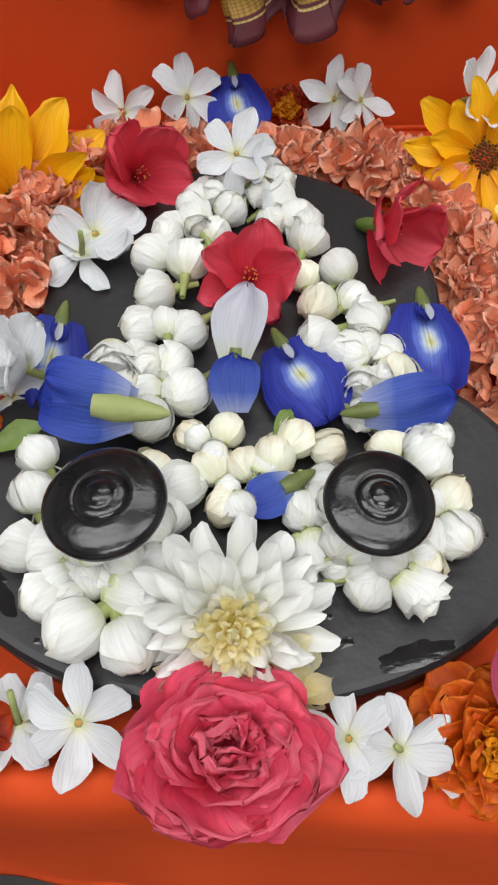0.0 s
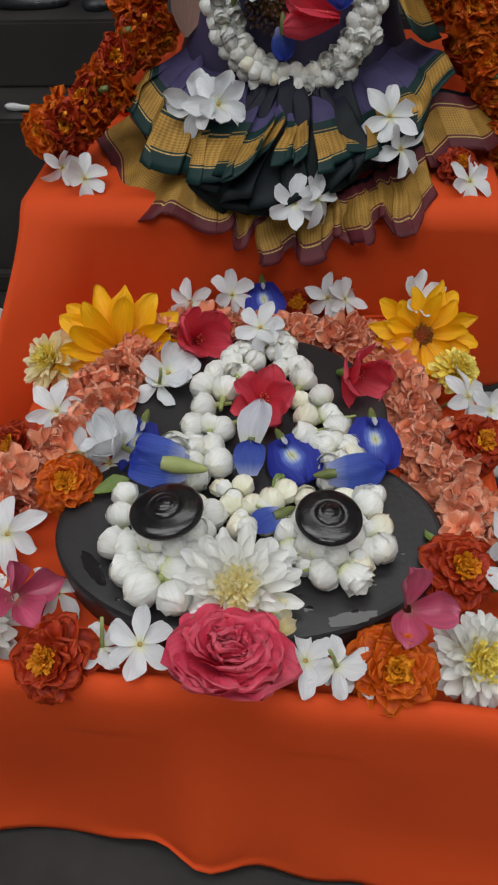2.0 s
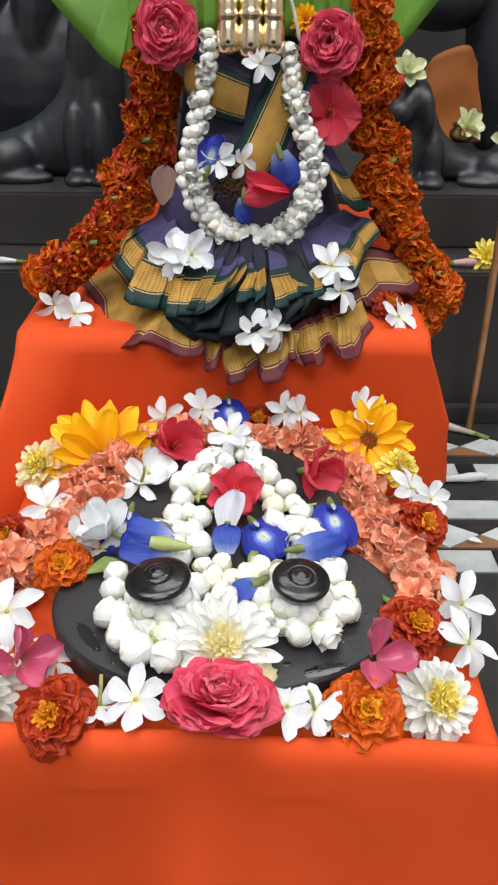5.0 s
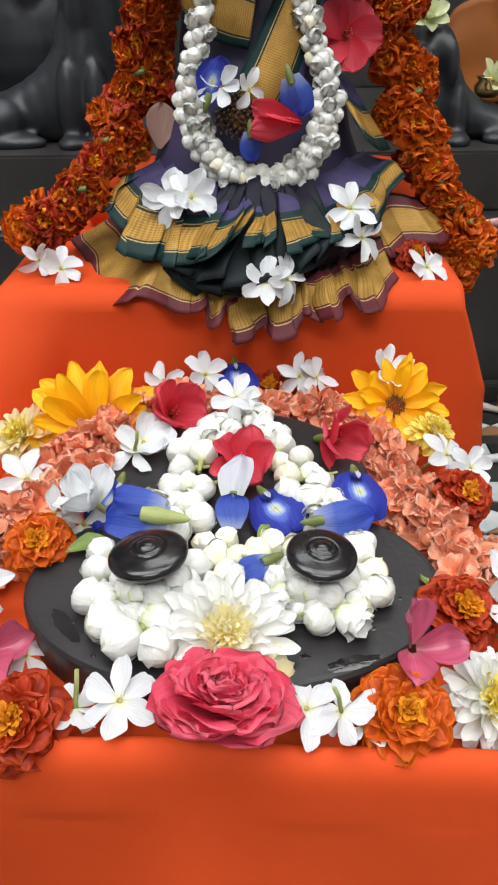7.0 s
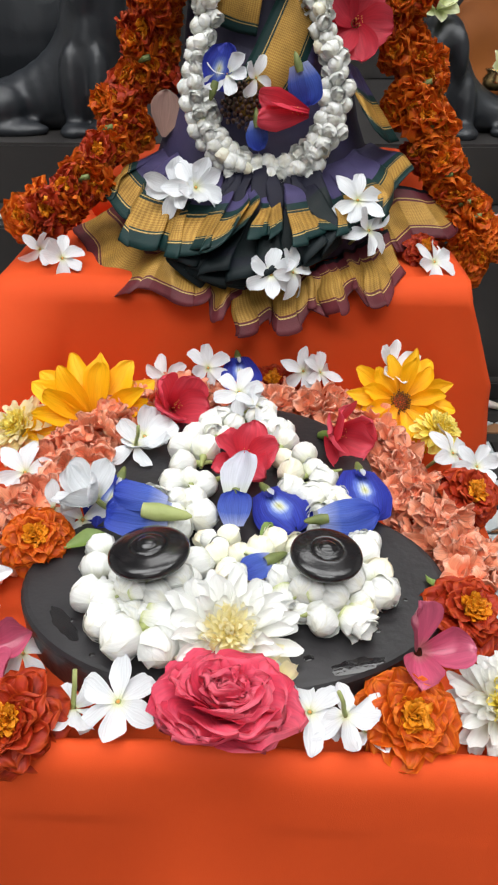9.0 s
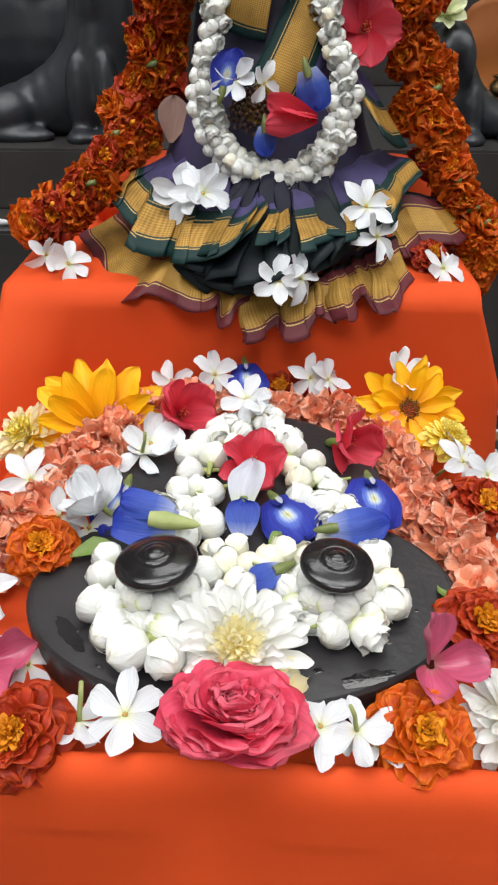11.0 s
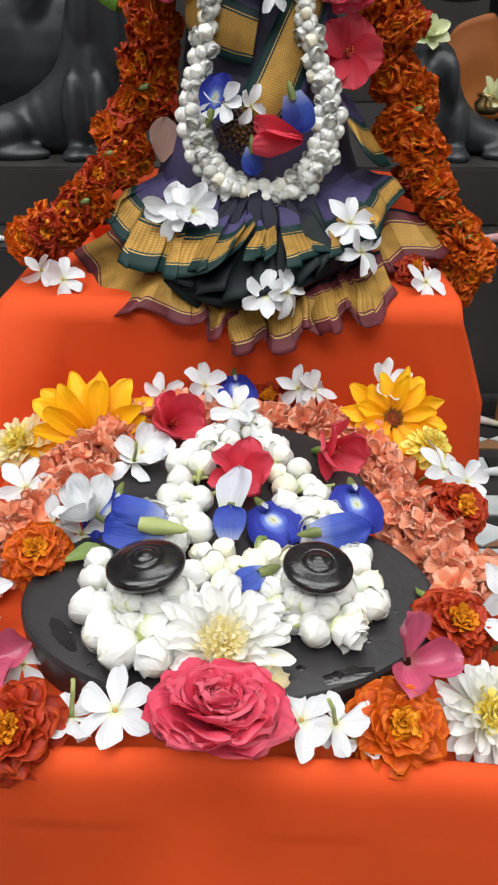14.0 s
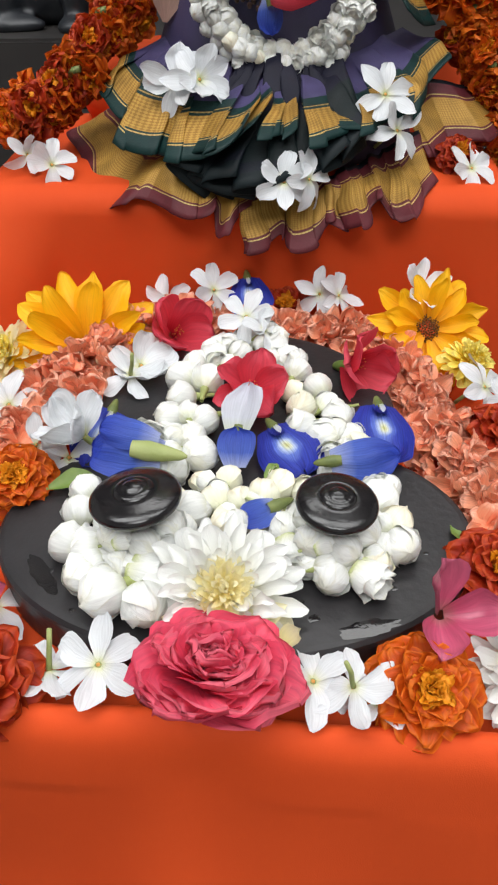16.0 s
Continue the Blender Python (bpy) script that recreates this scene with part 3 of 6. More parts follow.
def bud_garland(name, label, spots, z, size=1.0, cream=0.1, seed=1, group="jasmine strands", fill=0.6):
    """Buds strung close together and resting on what lies below them, with the string that ties them."""
    r = random.Random(seed)
    g = thing(name, label, "garland", group=group)
    cx, cy = sum(s[0] for s in spots) / len(spots), sum(s[1] for s in spots) / len(spots)
    for i, s in enumerate(spots):
        x, y = s[0] / 1000, s[1] / 1000
        big = s[2] if len(s) > 2 else 1.0
        k = size * big * r.uniform(0.93, 1.08)
        lean, turn = r.uniform(55, 98), math.degrees(math.atan2(y - cy / 1000, x - cx / 1000)) - 90 + r.uniform(-50, 50)
        me = r.choice(OPEN_BUDS) if (s[3] if len(s) > 3 else r.random() < 0.04) else BUDS[6 + r.randrange(2)] if r.random() < cream else BUDS[r.randrange(6)]
        m = pose(x, y, z + 0.0066 * k, 0, 0, turn) @ pose(0, 0, 0, -lean, 0, 0) @ pose(0, 0, -0.006 * k, 0, 0, r.uniform(0, 360)) @ Matrix.Scale(k, 4)
        part("bud", me, g, m)
    # smaller buds fill the hollows between neighbours
    for a, b in zip(spots, spots[1:]):
        if math.hypot(a[0] - b[0], a[1] - b[1]) < 20 and r.random() < fill:
            k = size * r.uniform(0.72, 0.92)
            m = pose((a[0] + b[0]) / 2000 + r.uniform(-0.004, 0.004), (a[1] + b[1]) / 2000 + r.uniform(-0.004, 0.004), z + 0.0115 * k, 0, 0, r.uniform(0, 360)) @ pose(0, 0, 0, -r.uniform(40, 95), 0, 0) @ pose(0, 0, -0.006 * k, 0, 0, r.uniform(0, 360)) @ Matrix.Scale(k, 4)
            part("bud", r.choice((BUDS[1], BUDS[2], BUDS[4], OPEN_BUDS[0])), g, m)
    pts = [(s[0] / 1000, s[1] / 1000, z + 0.003) for s in spots]
    part("string", tube("string", pts, 0.0006, STRING, 6), g, label="white cotton thread")
    return g


def many_petalled(name, label, m, rows, mats, heart=None, group="", seed=0, category="flower", jit=6, kinds_n=3, spread=360):
    """A double flower: rows of (count, length, width, tilt, start radius, height, material index, petal options)."""
    r = random.Random(seed)
    f = thing(name, label, category, group=group, m=m)
    for n, L, W, tilt, out, up, mi, opt in rows:
        kinds = [petal("petal", mats[mi], L=L * r.uniform(0.92, 1.06), W=W * r.uniform(0.9, 1.1), seed=seed * 31 + q + int(tilt), **opt) for q in range(kinds_n)]
        a0 = r.uniform(0, 360) if spread == 360 else -spread / 2
        for k in range(n):
            part("petal", kinds[k % kinds_n], f, spun(a0 + k * spread / n + r.uniform(-jit, jit) * 12 / n, tilt + r.uniform(-jit, jit), out, r.uniform(-9, 9), up + r.uniform(-0.0004, 0.0004)))
    if heart is not None:
        part("heart", heart, f, label="dense flower heart")
    return f


def stud_mesh(name, R, H, n, rad, mat, seed=0):
    """A dome of many small knobs."""
    r = random.Random(seed)
    bits = []
    for i in range(n):
        q = math.sqrt((i + 0.5) / n)
        a = i * 2.39996
        c = Vector((R * q * math.cos(a), R * q * math.sin(a), H * (1 - q * q)))
        k = 6
        V = [c + Vector((rad * s * math.cos(t * math.tau / k), rad * s * math.sin(t * math.tau / k), h * rad)) for t in range(k) for s, h in ((1, -2.5), (1, 0.3), (0.6, 1.1), (0.05, 1.4))]
        bits.append((V, [(0.5, 0.5)] * len(V), grid_faces(k, 4, True), Matrix.Translation((r.uniform(-rad, rad) * 0.3, r.uniform(-rad, rad) * 0.3, r.uniform(0, rad))), 0))
    return merge(name, bits, [mat])


def rose(m, label, seed=1, size=1.0, group="pink roses"):
    s = size
    o = dict(tip=1.0, cup=0.1, ruffle=0.035, waves=3, base=0.5, nu=13, nv=11, peak=0.62, lip=0.08, wild=0.0048 * s)
    rows = [
        (6, 0.0315 * s, 0.044 * s, 16, 0.001 * s, 0.000, 0, dict(o, curl=0.05, wrap=0.45)),
        (6, 0.0300 * s, 0.040 * s, 20, 0.001 * s, 0.002 * s, 0, dict(o, curl=0.08, wrap=0.5)),
        (6, 0.0275 * s, 0.037 * s, 27, 0.001 * s, 0.004 * s, 0, dict(o, curl=0.11, wrap=0.6)),
        (6, 0.0245 * s, 0.033 * s, 34, 0.001 * s, 0.006 * s, 0, dict(o, curl=0.14, wrap=0.7)),
        (6, 0.0210 * s, 0.028 * s, 42, 0.001 * s, 0.007 * s, 0, dict(o, curl=0.16, wrap=0.8, ruffle=0.05)),
        (6, 0.0175 * s, 0.023 * s, 50, 0.001 * s, 0.008 * s, 0, dict(o, curl=0.16, wrap=0.9, ruffle=0.07)),
        (7, 0.0140 * s, 0.017 * s, 58, 0.0012 * s, 0.009 * s, 0, dict(o, curl=0.14, wrap=0.9, ruffle=0.10)),
        (8, 0.0110 * s, 0.011 * s, 66, 0.0022 * s, 0.009 * s, 0, dict(o, curl=0.10, wrap=0.8, ruffle=0.14)),
    ]
    f = many_petalled("rose", label, m, rows, [ROSE_P], stud_mesh("heart", 0.0044 * s, 0.001, 28, 0.0006 * s, ROSE_HEART), group, seed, jit=14, kinds_n=6)
    f.children[-1].location.z = 0.0135 * s
    return f


def marigold_rows(s, dark):
    o = dict(tip=1.0, cup=0.1, ruffle=0.07, waves=2, base=0.35, nu=10, nv=8, peak=0.6, wrap=0.45, lip=0.12, wild=0.0028 * s)
    return [
        (9, 0.0225 * s, 0.019 * s, 2, 0.001, 0.000, dark, dict(o, curl=-0.12)),
        (9, 0.0210 * s, 0.018 * s, 12, 0.001, 0.003 * s, dark, dict(o, curl=-0.06)),
        (9, 0.0185 * s, 0.016 * s, 22, 0.001, 0.005 * s, dark, dict(o, curl=0.0)),
        (9, 0.0160 * s, 0.014 * s, 32, 0.001, 0.007 * s, dark, dict(o, curl=0.04)),
        (8, 0.0130 * s, 0.011 * s, 43, 0.001, 0.008 * s, dark, dict(o, curl=0.05)),
        (12, 0.0105 * s, 0.0052 * s, 50, 0.001, 0.009 * s, 2, dict(o, curl=0.05, nu=6, ruffle=0.12)),
        (12, 0.0090 * s, 0.0042 * s, 61, 0.0008, 0.009 * s, 2, dict(o, nu=6, ruffle=0.12)),
        (10, 0.0078 * s, 0.0036 * s, 72, 0.0006, 0.0095 * s, 2, dict(o, nu=6, ruffle=0.12)),
        (6, 0.0068 * s, 0.0030 * s, 83, 0.0003, 0.010 * s, 2, dict(o, nu=6, ruffle=0.12)),
    ]


def marigold(x, y, z, rx=0, ry=0, rz=0, size=1.0, dark=1, seed=1, label="dark red-orange marigold with a golden heart"):
    return many_petalled("marigold", label, pose(x, y, z, rx, ry, rz), marigold_rows(size, dark), [MARI_P, MARI_D, MARI_C], None, "loose marigolds", seed, jit=9)


def small_marigold_mesh(name, dark, seed):
    """One marigold as a single piece for a garland."""
    r = random.Random(seed)
    bits = []
    for n, L, W, tilt, out, up, mi, opt in marigold_rows(0.90, dark)[:7]:
        n, W = max(5, int(n * 0.6)), W * 1.3
        opt = dict(opt, nu=7, nv=6, wild=0.0050, ruffle=0.10)
        a0 = r.uniform(0, 360)
        for k in range(n):
            v, uv, fc = petal_verts(L=L * r.uniform(0.85, 1.1), W=W * 1.05, seed=seed * 7 + k, **opt)
            bits.append((v, uv, fc, spun(a0 + k * 360 / n + r.uniform(-14, 14), tilt + r.uniform(-14, 14), out, r.uniform(-16, 16), up), mi))
    return merge(name, bits, [MARI_P, MARI_D, MARI_C], True)


def mum(m, label, seed, mats, R=0.03, dense=1.0, group="chrysanthemums"):
    o = dict(tip=0.95, cup=0.55, base=0.45, nu=6, nv=8, peak=0.66, wild=0.0028, notch=0.04)
    k = dense
    rows = [
        (int(15 * k), R, R * 0.30, -2, 0.002, 0.0, 0, dict(o, curl=-0.10)),
        (int(16 * k), R * 0.95, R * 0.29, 8, 0.002, 0.002, 0, dict(o, curl=-0.02)),
        (int(16 * k), R * 0.84, R * 0.27, 17, 0.002, 0.004, 0, dict(o, curl=0.04)),
        (int(15 * k), R * 0.70, R * 0.20, 27, 0.002, 0.006, 0, dict(o, curl=0.10)),
        (int(15 * k), R * 0.54, R * 0.16, 36, 0.002, 0.007, 0, dict(o, curl=0.16)),
        (int(18 * k), R * 0.45, R * 0.12, 30, 0.003, 0.0085, 1, dict(o, curl=0.2)),
        (int(18 * k), R * 0.37, R * 0.105, 36, 0.003, 0.0105, 1, dict(o, curl=0.2)),
        (15, R * 0.30, R * 0.09, 42, 0.0024, 0.0125, 1, dict(o, curl=0.2)),
        (10, R * 0.24, R * 0.075, 52, 0.0012, 0.0140, 1, dict(o, curl=0.1)),
        (8, R * 0.20, R * 0.070, 74, 0.0007, 0.0145, 1, dict(o, curl=0.1)),
        (4, R * 0.18, R * 0.065, 86, 0.0002, 0.0150, 1, dict(o, curl=0.05)),
    ]
    f = many_petalled("chrysanthemum", label, m, rows, mats, stud_mesh("heart", R * 0.15, R * 0.07, 44, R * 0.026, MUM_HEART, seed), group, seed, jit=8)
    f.children[-1].location.z = 0.013 + R * 0.07
    return f


def yellow_daisy(m, label, seed, petals=13, R=0.036, lift=8, spread=360):
    o = dict(tip=0.62, cup=0.45, base=0.34, nu=9, nv=10, peak=0.55, ruffle=0.04, notch=0.03, wild=0.0038)
    rows = [(petals, R, R * 0.41, lift, 0.006, 0.0, 0, dict(o, curl=-0.08)), (petals - 4, R * 0.9, R * 0.34, lift + 13, 0.005, 0.0012, 0, dict(o, curl=0.04))]
    f = many_petalled("yellow_daisy", label, m, rows, [SUN_P], stud_mesh("heart", 0.0092, 0.004, 120, 0.0007, DISC, seed), "yellow daisies", seed, jit=10, kinds_n=5, spread=spread)
    f.children[-1].location.z = 0.003
    return f


ANTHER = lathe("anther", [(0.0, -0.0004), (0.00035, -0.0002), (0.0004, 0.0001), (0.0, 0.0005)], STAMEN, 6)


def red_flower(m, label, seed, petals=5, tilt=32, L=0.030, calyx=True, width=1.0):
    r = random.Random(seed)
    f = thing("red_hibiscus", label, "flower", group="red hibiscus flowers", m=m)
    ks = [petal("petal", RED_P, L=L * r.uniform(0.93, 1.05), W=L * width, tip=0.95, cup=0.12, curl=c, ruffle=0.05, base=0.35, nu=11, nv=11, peak=0.66, wrap=0.5, wild=0.0035, seed=seed * 5 + i) for i, c in enumerate((-0.1, 0.05, -0.2))]
    for k in range(petals):
        part("petal", ks[k % 3], f, spun(k * 360 / petals + r.uniform(-9, 9), tilt + r.uniform(-9, 9), 0.0005, 12))
    part("stamen_column", tube("stamen_column", [(0, 0, 0.001), (0.0006, 0, 0.007), (0.0012, 0.0004, 0.0135)], 0.0010, RED_P, 8, True, 0.6), f, label="slender red stamen column")
    for k in range(18):
        a, h, q = k * 2.4, 0.005 + 0.0005 * k, r.uniform(0.0016, 0.0034)
        part("anther", ANTHER, f, pose(0.0008 + q * math.cos(a), q * math.sin(a), h), "tiny pale yellow anther" if k == 0 else "")
    if calyx:
        part("calyx", lathe("calyx", [(0.0006, -0.012), (0.0022, -0.0105), (0.0034, -0.006), (0.0034, -0.001), (0.0028, 0.003)], GREEN, 10), f, label="green calyx")
    return f


def pea_flower(m, label, seed, folded=0.0, size=1.0, back=False, lips=True, calyx=True, mats=None, long_calyx=False, width=1.0):
    """A butterfly pea: one broad standard with a pale eye, two small lips over it, a green calyx at its base."""
    s = size
    f = thing("butterfly_pea_flower", label, "flower", group="butterfly pea flowers", m=m)
    main = mats or (PEA_B if back else PEA_P)
    part("standard_petal", petal("standard_petal", main, L=0.036 * s, W=0.031 * s * width, tip=0.95, cup=-0.15, curl=-0.12, ruffle=0.05, waves=2, notch=0.08, base=0.55, nu=13, nv=13, peak=0.52, fold=folded, seed=seed, wild=0.0035 * s), f)
    if lips:
        for side in (-1, 1):
            part("wing_petal", petal("wing_petal", PEA_P, L=0.0095 * s, W=0.0065 * s, tip=0.95, cup=0.12, curl=0.02, base=0.5, nu=7, nv=7, seed=seed + 1, wild=0.0008), f, pose(side * 0.0016 * s, 0.001 * s, 0.0014, 5, side * 6, side * 14))
        part("keel", petal("keel", PALE_PEA, L=0.0078 * s, W=0.0030 * s, tip=0.8, cup=0.8, curl=0.05, base=0.5, nu=6, nv=6, seed=seed + 2), f, pose(0, 0.0035 * s, 0.0030 * s, 4, 0, 0), "pale green keel petal")
    if long_calyx:
        part("wing_petal", petal("wing_petal", PEA_B, L=0.031 * s, W=0.017 * s, tip=0.95, cup=-0.3, curl=-0.08, ruffle=0.05, base=0.4, nu=11, nv=11, peak=0.6, seed=seed + 3, wild=0.0025 * s), f, pose(0.0055 * s, 0.002 * s, 0.0034 * s, 2, -8, -5), "darker blue upper petal")
    if calyx:
        part("calyx", lathe("calyx", [(0.0004, -0.008), (0.0014, -0.0065), (0.0024, -0.0025), (0.0030, 0.001), (0.0024, 0.005)], PALE_STEM if long_calyx else PEA_CALYX, 10), f, pose(0, 0, 0.001, -90, 0, 0) @ Matrix.Diagonal((1.7, 1.5, 2.0, 1)) @ pose(0, 0, 0.002) if long_calyx else pose(0, 0, 0, -90, 0, 0), "green calyx")
    return f


def floret_mesh(seed):
    """A coral crossandra: a fan of five soft lobes."""
    r = random.Random(seed)
    bits = []
    for k in range(5):
        v, uv, fc = petal_verts(L=0.0140 * r.uniform(0.75, 1.15), W=0.0112, tip=0.88, cup=0.42, curl=r.uniform(-0.45, 0.35), ruffle=0.09, base=0.28, nu=7, nv=7, seed=seed * 9 + k, wild=0.0030)
        bits.append((v, uv, fc, spun(-95 + k * 47 + r.uniform(-10, 10), 30 + r.uniform(-22, 36), 0.0005, r.uniform(-24, 24)), 0))
    return merge("floret", bits, [CORAL_P], True)

# ---- the room ----
floor = thing("floor", "dark polished stone floor with inlaid marble tile borders", "floor", box_mesh("floor", -3, 3, -3, 3, FLOOR - 0.05, FLOOR, BLACK_TILE, 0), kind="structure")
for nm, x0, x1, y0, y1 in (("wall_north", -3.1, 3.1, 3, 3.1), ("wall_south", -3.1, 3.1, -3.1, -3), ("wall_east", 3, 3.1, -3, 3), ("wall_west", -3.1, -3, -3, 3)):
    thing(nm, "plain pale plastered temple wall", "wall", box_mesh(nm, x0, x1, y0, y1, FLOOR, 2.5, PLASTER, 0), kind="structure")
thing("ceiling", "plain white painted ceiling", "ceiling", box_mesh("ceiling", -3.1, 3.1, -3.1, 3.1, 2.5, 2.6, CEILING, 0), kind="structure")

# stone steps of the shrine
STEP1, STEP2 = 0.033, 0.098
thing("shrine_step", "dark granite step behind the offering seat", "step", box_mesh("shrine_step", -1.3, 1.3, 0.51, 0.9, FLOOR, STEP1, GRANITE, 0.003), kind="structure")
thing("shrine_platform", "upper dark granite platform carrying carved stone animals", "platform", box_mesh("shrine_platform", -1.3, 1.3, 0.60, 1.9, STEP1, STEP2, GRANITE, 0.003), kind="structure")
thing("step_nosing", "thin projecting granite lip at the foot of the step", "trim", box_mesh("step_nosing", -1.3, 1.3, 0.494, 0.51, FLOOR, -0.137, GRANITE, 0.002), kind="structure")
thing("shrine_back", "dark stone back wall of the shrine", "wall", box_mesh("shrine_back", -1.3, 1.3, 1.25, 1.35, STEP2, 1.6, GRANITE, 0.003), kind="structure")

# ---- seat, upper block and their orange cloths ----
thing("low_stool", "low dark wooden stool under an orange cloth", "stool", box_mesh("low_stool", -0.158, 0.135, -0.050, 0.262, FLOOR, SEAT - 0.003, WOOD, 0.004))
thing("pedestal_block", "dark wooden block carrying the draped figure", "block", box_mesh("pedestal_block", -0.170, 0.144, 0.282, 0.56, FLOOR, TOP - 0.006, WOOD, 0.004))


def n2(x, y, s=1.0):
    return noise.noise(Vector((x * s, y * s, 3.7)))


def seat_cloth():
    prof = spline([(-0.084, FLOOR + 0.004), (-0.0765, -0.134), (-0.0705, -0.108), (-0.0665, -0.082), (-0.0630, -0.056), (-0.0600, -0.038), (-0.0560, -0.0240), (-0.0500, -0.0180), (-0.0450, -0.0205), (-0.0425, -0.029), (-0.036, SEAT), (0.14, SEAT), (0.255, SEAT + 0.001), (0.268, SEAT + 0.006)], 84)
    xs = [i / 80 for i in range(81)]
    V, U = [], []
    for u in xs:
        s = u * 2 - 1
        for j, q in enumerate(prof):
            y, z = q.x, q.y
            half = 0.142 if s > 0 else 0.165 + 0.035 * max(0.0, min(1.0, (-0.005 - y) / 0.03))
            x = s * (half + 0.075)
            over = abs(x) - half
            zz = z
            front = max(0.0, min(1.0, (-0.056 - y) / 0.012))
            down = max(0.0, min(1.0, (SEAT - 0.004 - z) / 0.1)) ** 1.4
            if over > 0 and front < 1:
                k = 1 - front
                x = math.copysign(half + over * (1 - k) + k * (0.004 * (1 - math.exp(-over / 0.004)) + over * 0.16), x)
                zz = z - k * max(0.0, over - 0.002) * 0.98
            x *= 1 + 0.10 * down
            fold = math.sin(s * 9 + 1.1) * 0.005 + math.sin(s * 17 - 0.6) * 0.003
            y -= down * (fold + 0.016 * math.exp(-((s + 0.06) / 0.06) ** 2) + 0.010 * max(0.0, min(1.0, (s + 0.05) / 0.35)) + 0.006 * math.exp(-((s - 0.35) / 0.12) ** 2))
            y -= (1 - down) * 0.003 * n2(x, 0.3, 14) * (1 if z > -0.05 else 0.4)
            x += down * 0.006 * math.sin(s * 11)
            y -= down * 0.010 * n2(x, zz, 9)
            zz += 0.0014 * n2(x, y, 22)
            y += 0.010 * (0.3 - s) * max(0.0, min(1.0, (-0.030 - y) / 0.015))
            if j < 3:
                zz += (0.010 + 0.010 * math.sin(s * 5.2 + 0.7) + 0.004 * n2(x, 9, 40)) * (1 - j / 3) * max(0.0, min(1.0, 0.4 - s * 3))
            V.append(Vector((x, y, max(zz, FLOOR + 0.003))))
            U.append((u, j / 83))
    return mesh_of("seat_cloth", V, grid_faces(81, 84), ORANGE, U)


thicken(thing("seat_cloth", "bright orange cotton cloth draped over the low stool", "cloth", seat_cloth()), 0.0012)


def riser_cloth():
    """Hangs over the upper block's front and flares out sideways below."""
    V, U = [], []
    nu, nv = 81, 60
    for i in range(nu):
        s = i / (nu - 1) * 2 - 1
        for j in range(nv):
            v = j / (nv - 1)
            if v < 0.45:
                q = v / 0.45
                y, z = 0.47 - q * 0.197, TOP
                half = 0.189 if s < 0 else 0.163
                y, z = (y, z) if q < 0.93 else (y, TOP - 0.010 * ((q - 0.93) / 0.07) ** 2)
                x = s * half + 0.0
                wob = 0
            else:
                q = (v - 0.45) / 0.55
                z = TOP - 0.010 - q * 0.145
                y = 0.2725 - 0.006 * q
                half = (0.189 + 0.006 * min(1, q * 2.2) + 0.032 * q**1.3) if s < 0 else (0.163 + 0.026 * min(1, q * 2.0) + 0.008 * q**1.3)
                x = s * half
                wob = q
            y += -wob * (0.004 * math.sin(s * 8 + 0.4) + 0.003 * math.sin(s * 15)) * (0.3 + abs(s))
            if s < -0.7:
                y -= wob * (abs(s) - 0.7) * 0.42
            if s > 0.8:
                y += wob * (s - 0.8) * 0.10
            x += 0.003 * wob * math.sin(6 * wob + 2)
            z += 0.0016 * n2(x, y, 18) - 0.012 * max(0, abs(s) - 0.9) * (1 - wob)
            V.append(Vector((x, y, z)))
            U.append((s, v))
    return mesh_of("riser_cloth", V, grid_faces(nu, nv), ORANGE, U)


thicken(thing("pedestal_cloth", "bright orange cotton cloth hanging over the raised block", "cloth", riser_cloth()), 0.0012)

# ---- the black stone slab ----
def slab_outline(big, small, n=120):
    """Union of a wide lower disc and a smaller upper one, walked round from the middle."""
    out = []
    for k in range(n):
        a = k * math.tau / n
        d = Vector((math.cos(a), math.sin(a)))
        best = 0
        for (cx, cy, rx, ry) in (big, small):
            o = Vector((0 - cx, 0.09 - cy))
            A = (d.x / rx) ** 2 + (d.y / ry) ** 2
            B = 2 * (o.x * d.x / rx**2 + o.y * d.y / ry**2)
            C = (o.x / rx) ** 2 + (o.y / ry) ** 2 - 1
            D = B * B - 4 * A * C
            if D > 0:
                best = max(best, (-B + math.sqrt(D)) / (2 * A))
        out.append((d.x * best, 0.09 + d.y * best))
    return out


slab = thing("stone_slab", "black stone slab of two joined rounds, wet in places, laid on orange cloth", "stone slab")
OUT = slab_outline((-0.004, 0.044, 0.1075, 0.0705), (-0.004, 0.138, 0.083, 0.079))
part("slab_body", slab_mesh("slab_body", OUT, SEAT + 0.0015, SLAB, STONE, 0.004), slab)


def wet_patch(cx, cy, rx, ry, seed, rot):
    """A thin film of water with a wandering edge, highest in its middle."""
    V, n, rings = [], 40, 5
    c, s = math.cos(rot), math.sin(rot)
    for k in range(n):
        a = k * math.tau / n
        q = 0.85 + 0.3 * noise.noise(Vector((math.cos(a) * 2.3, math.sin(a) * 2.3, seed)))
        for j in range(rings):
            f = j / (rings - 1)
            x, y = rx * q * f * math.cos(a), ry * q * f * math.sin(a)
            V.append((cx + x * c - y * s, cy + x * s + y * c, SLAB + 0.0001 + 0.00008 * (1 - f * f)))
    return mesh_of("wet_patch", V, grid_faces(n, rings, True), WET)


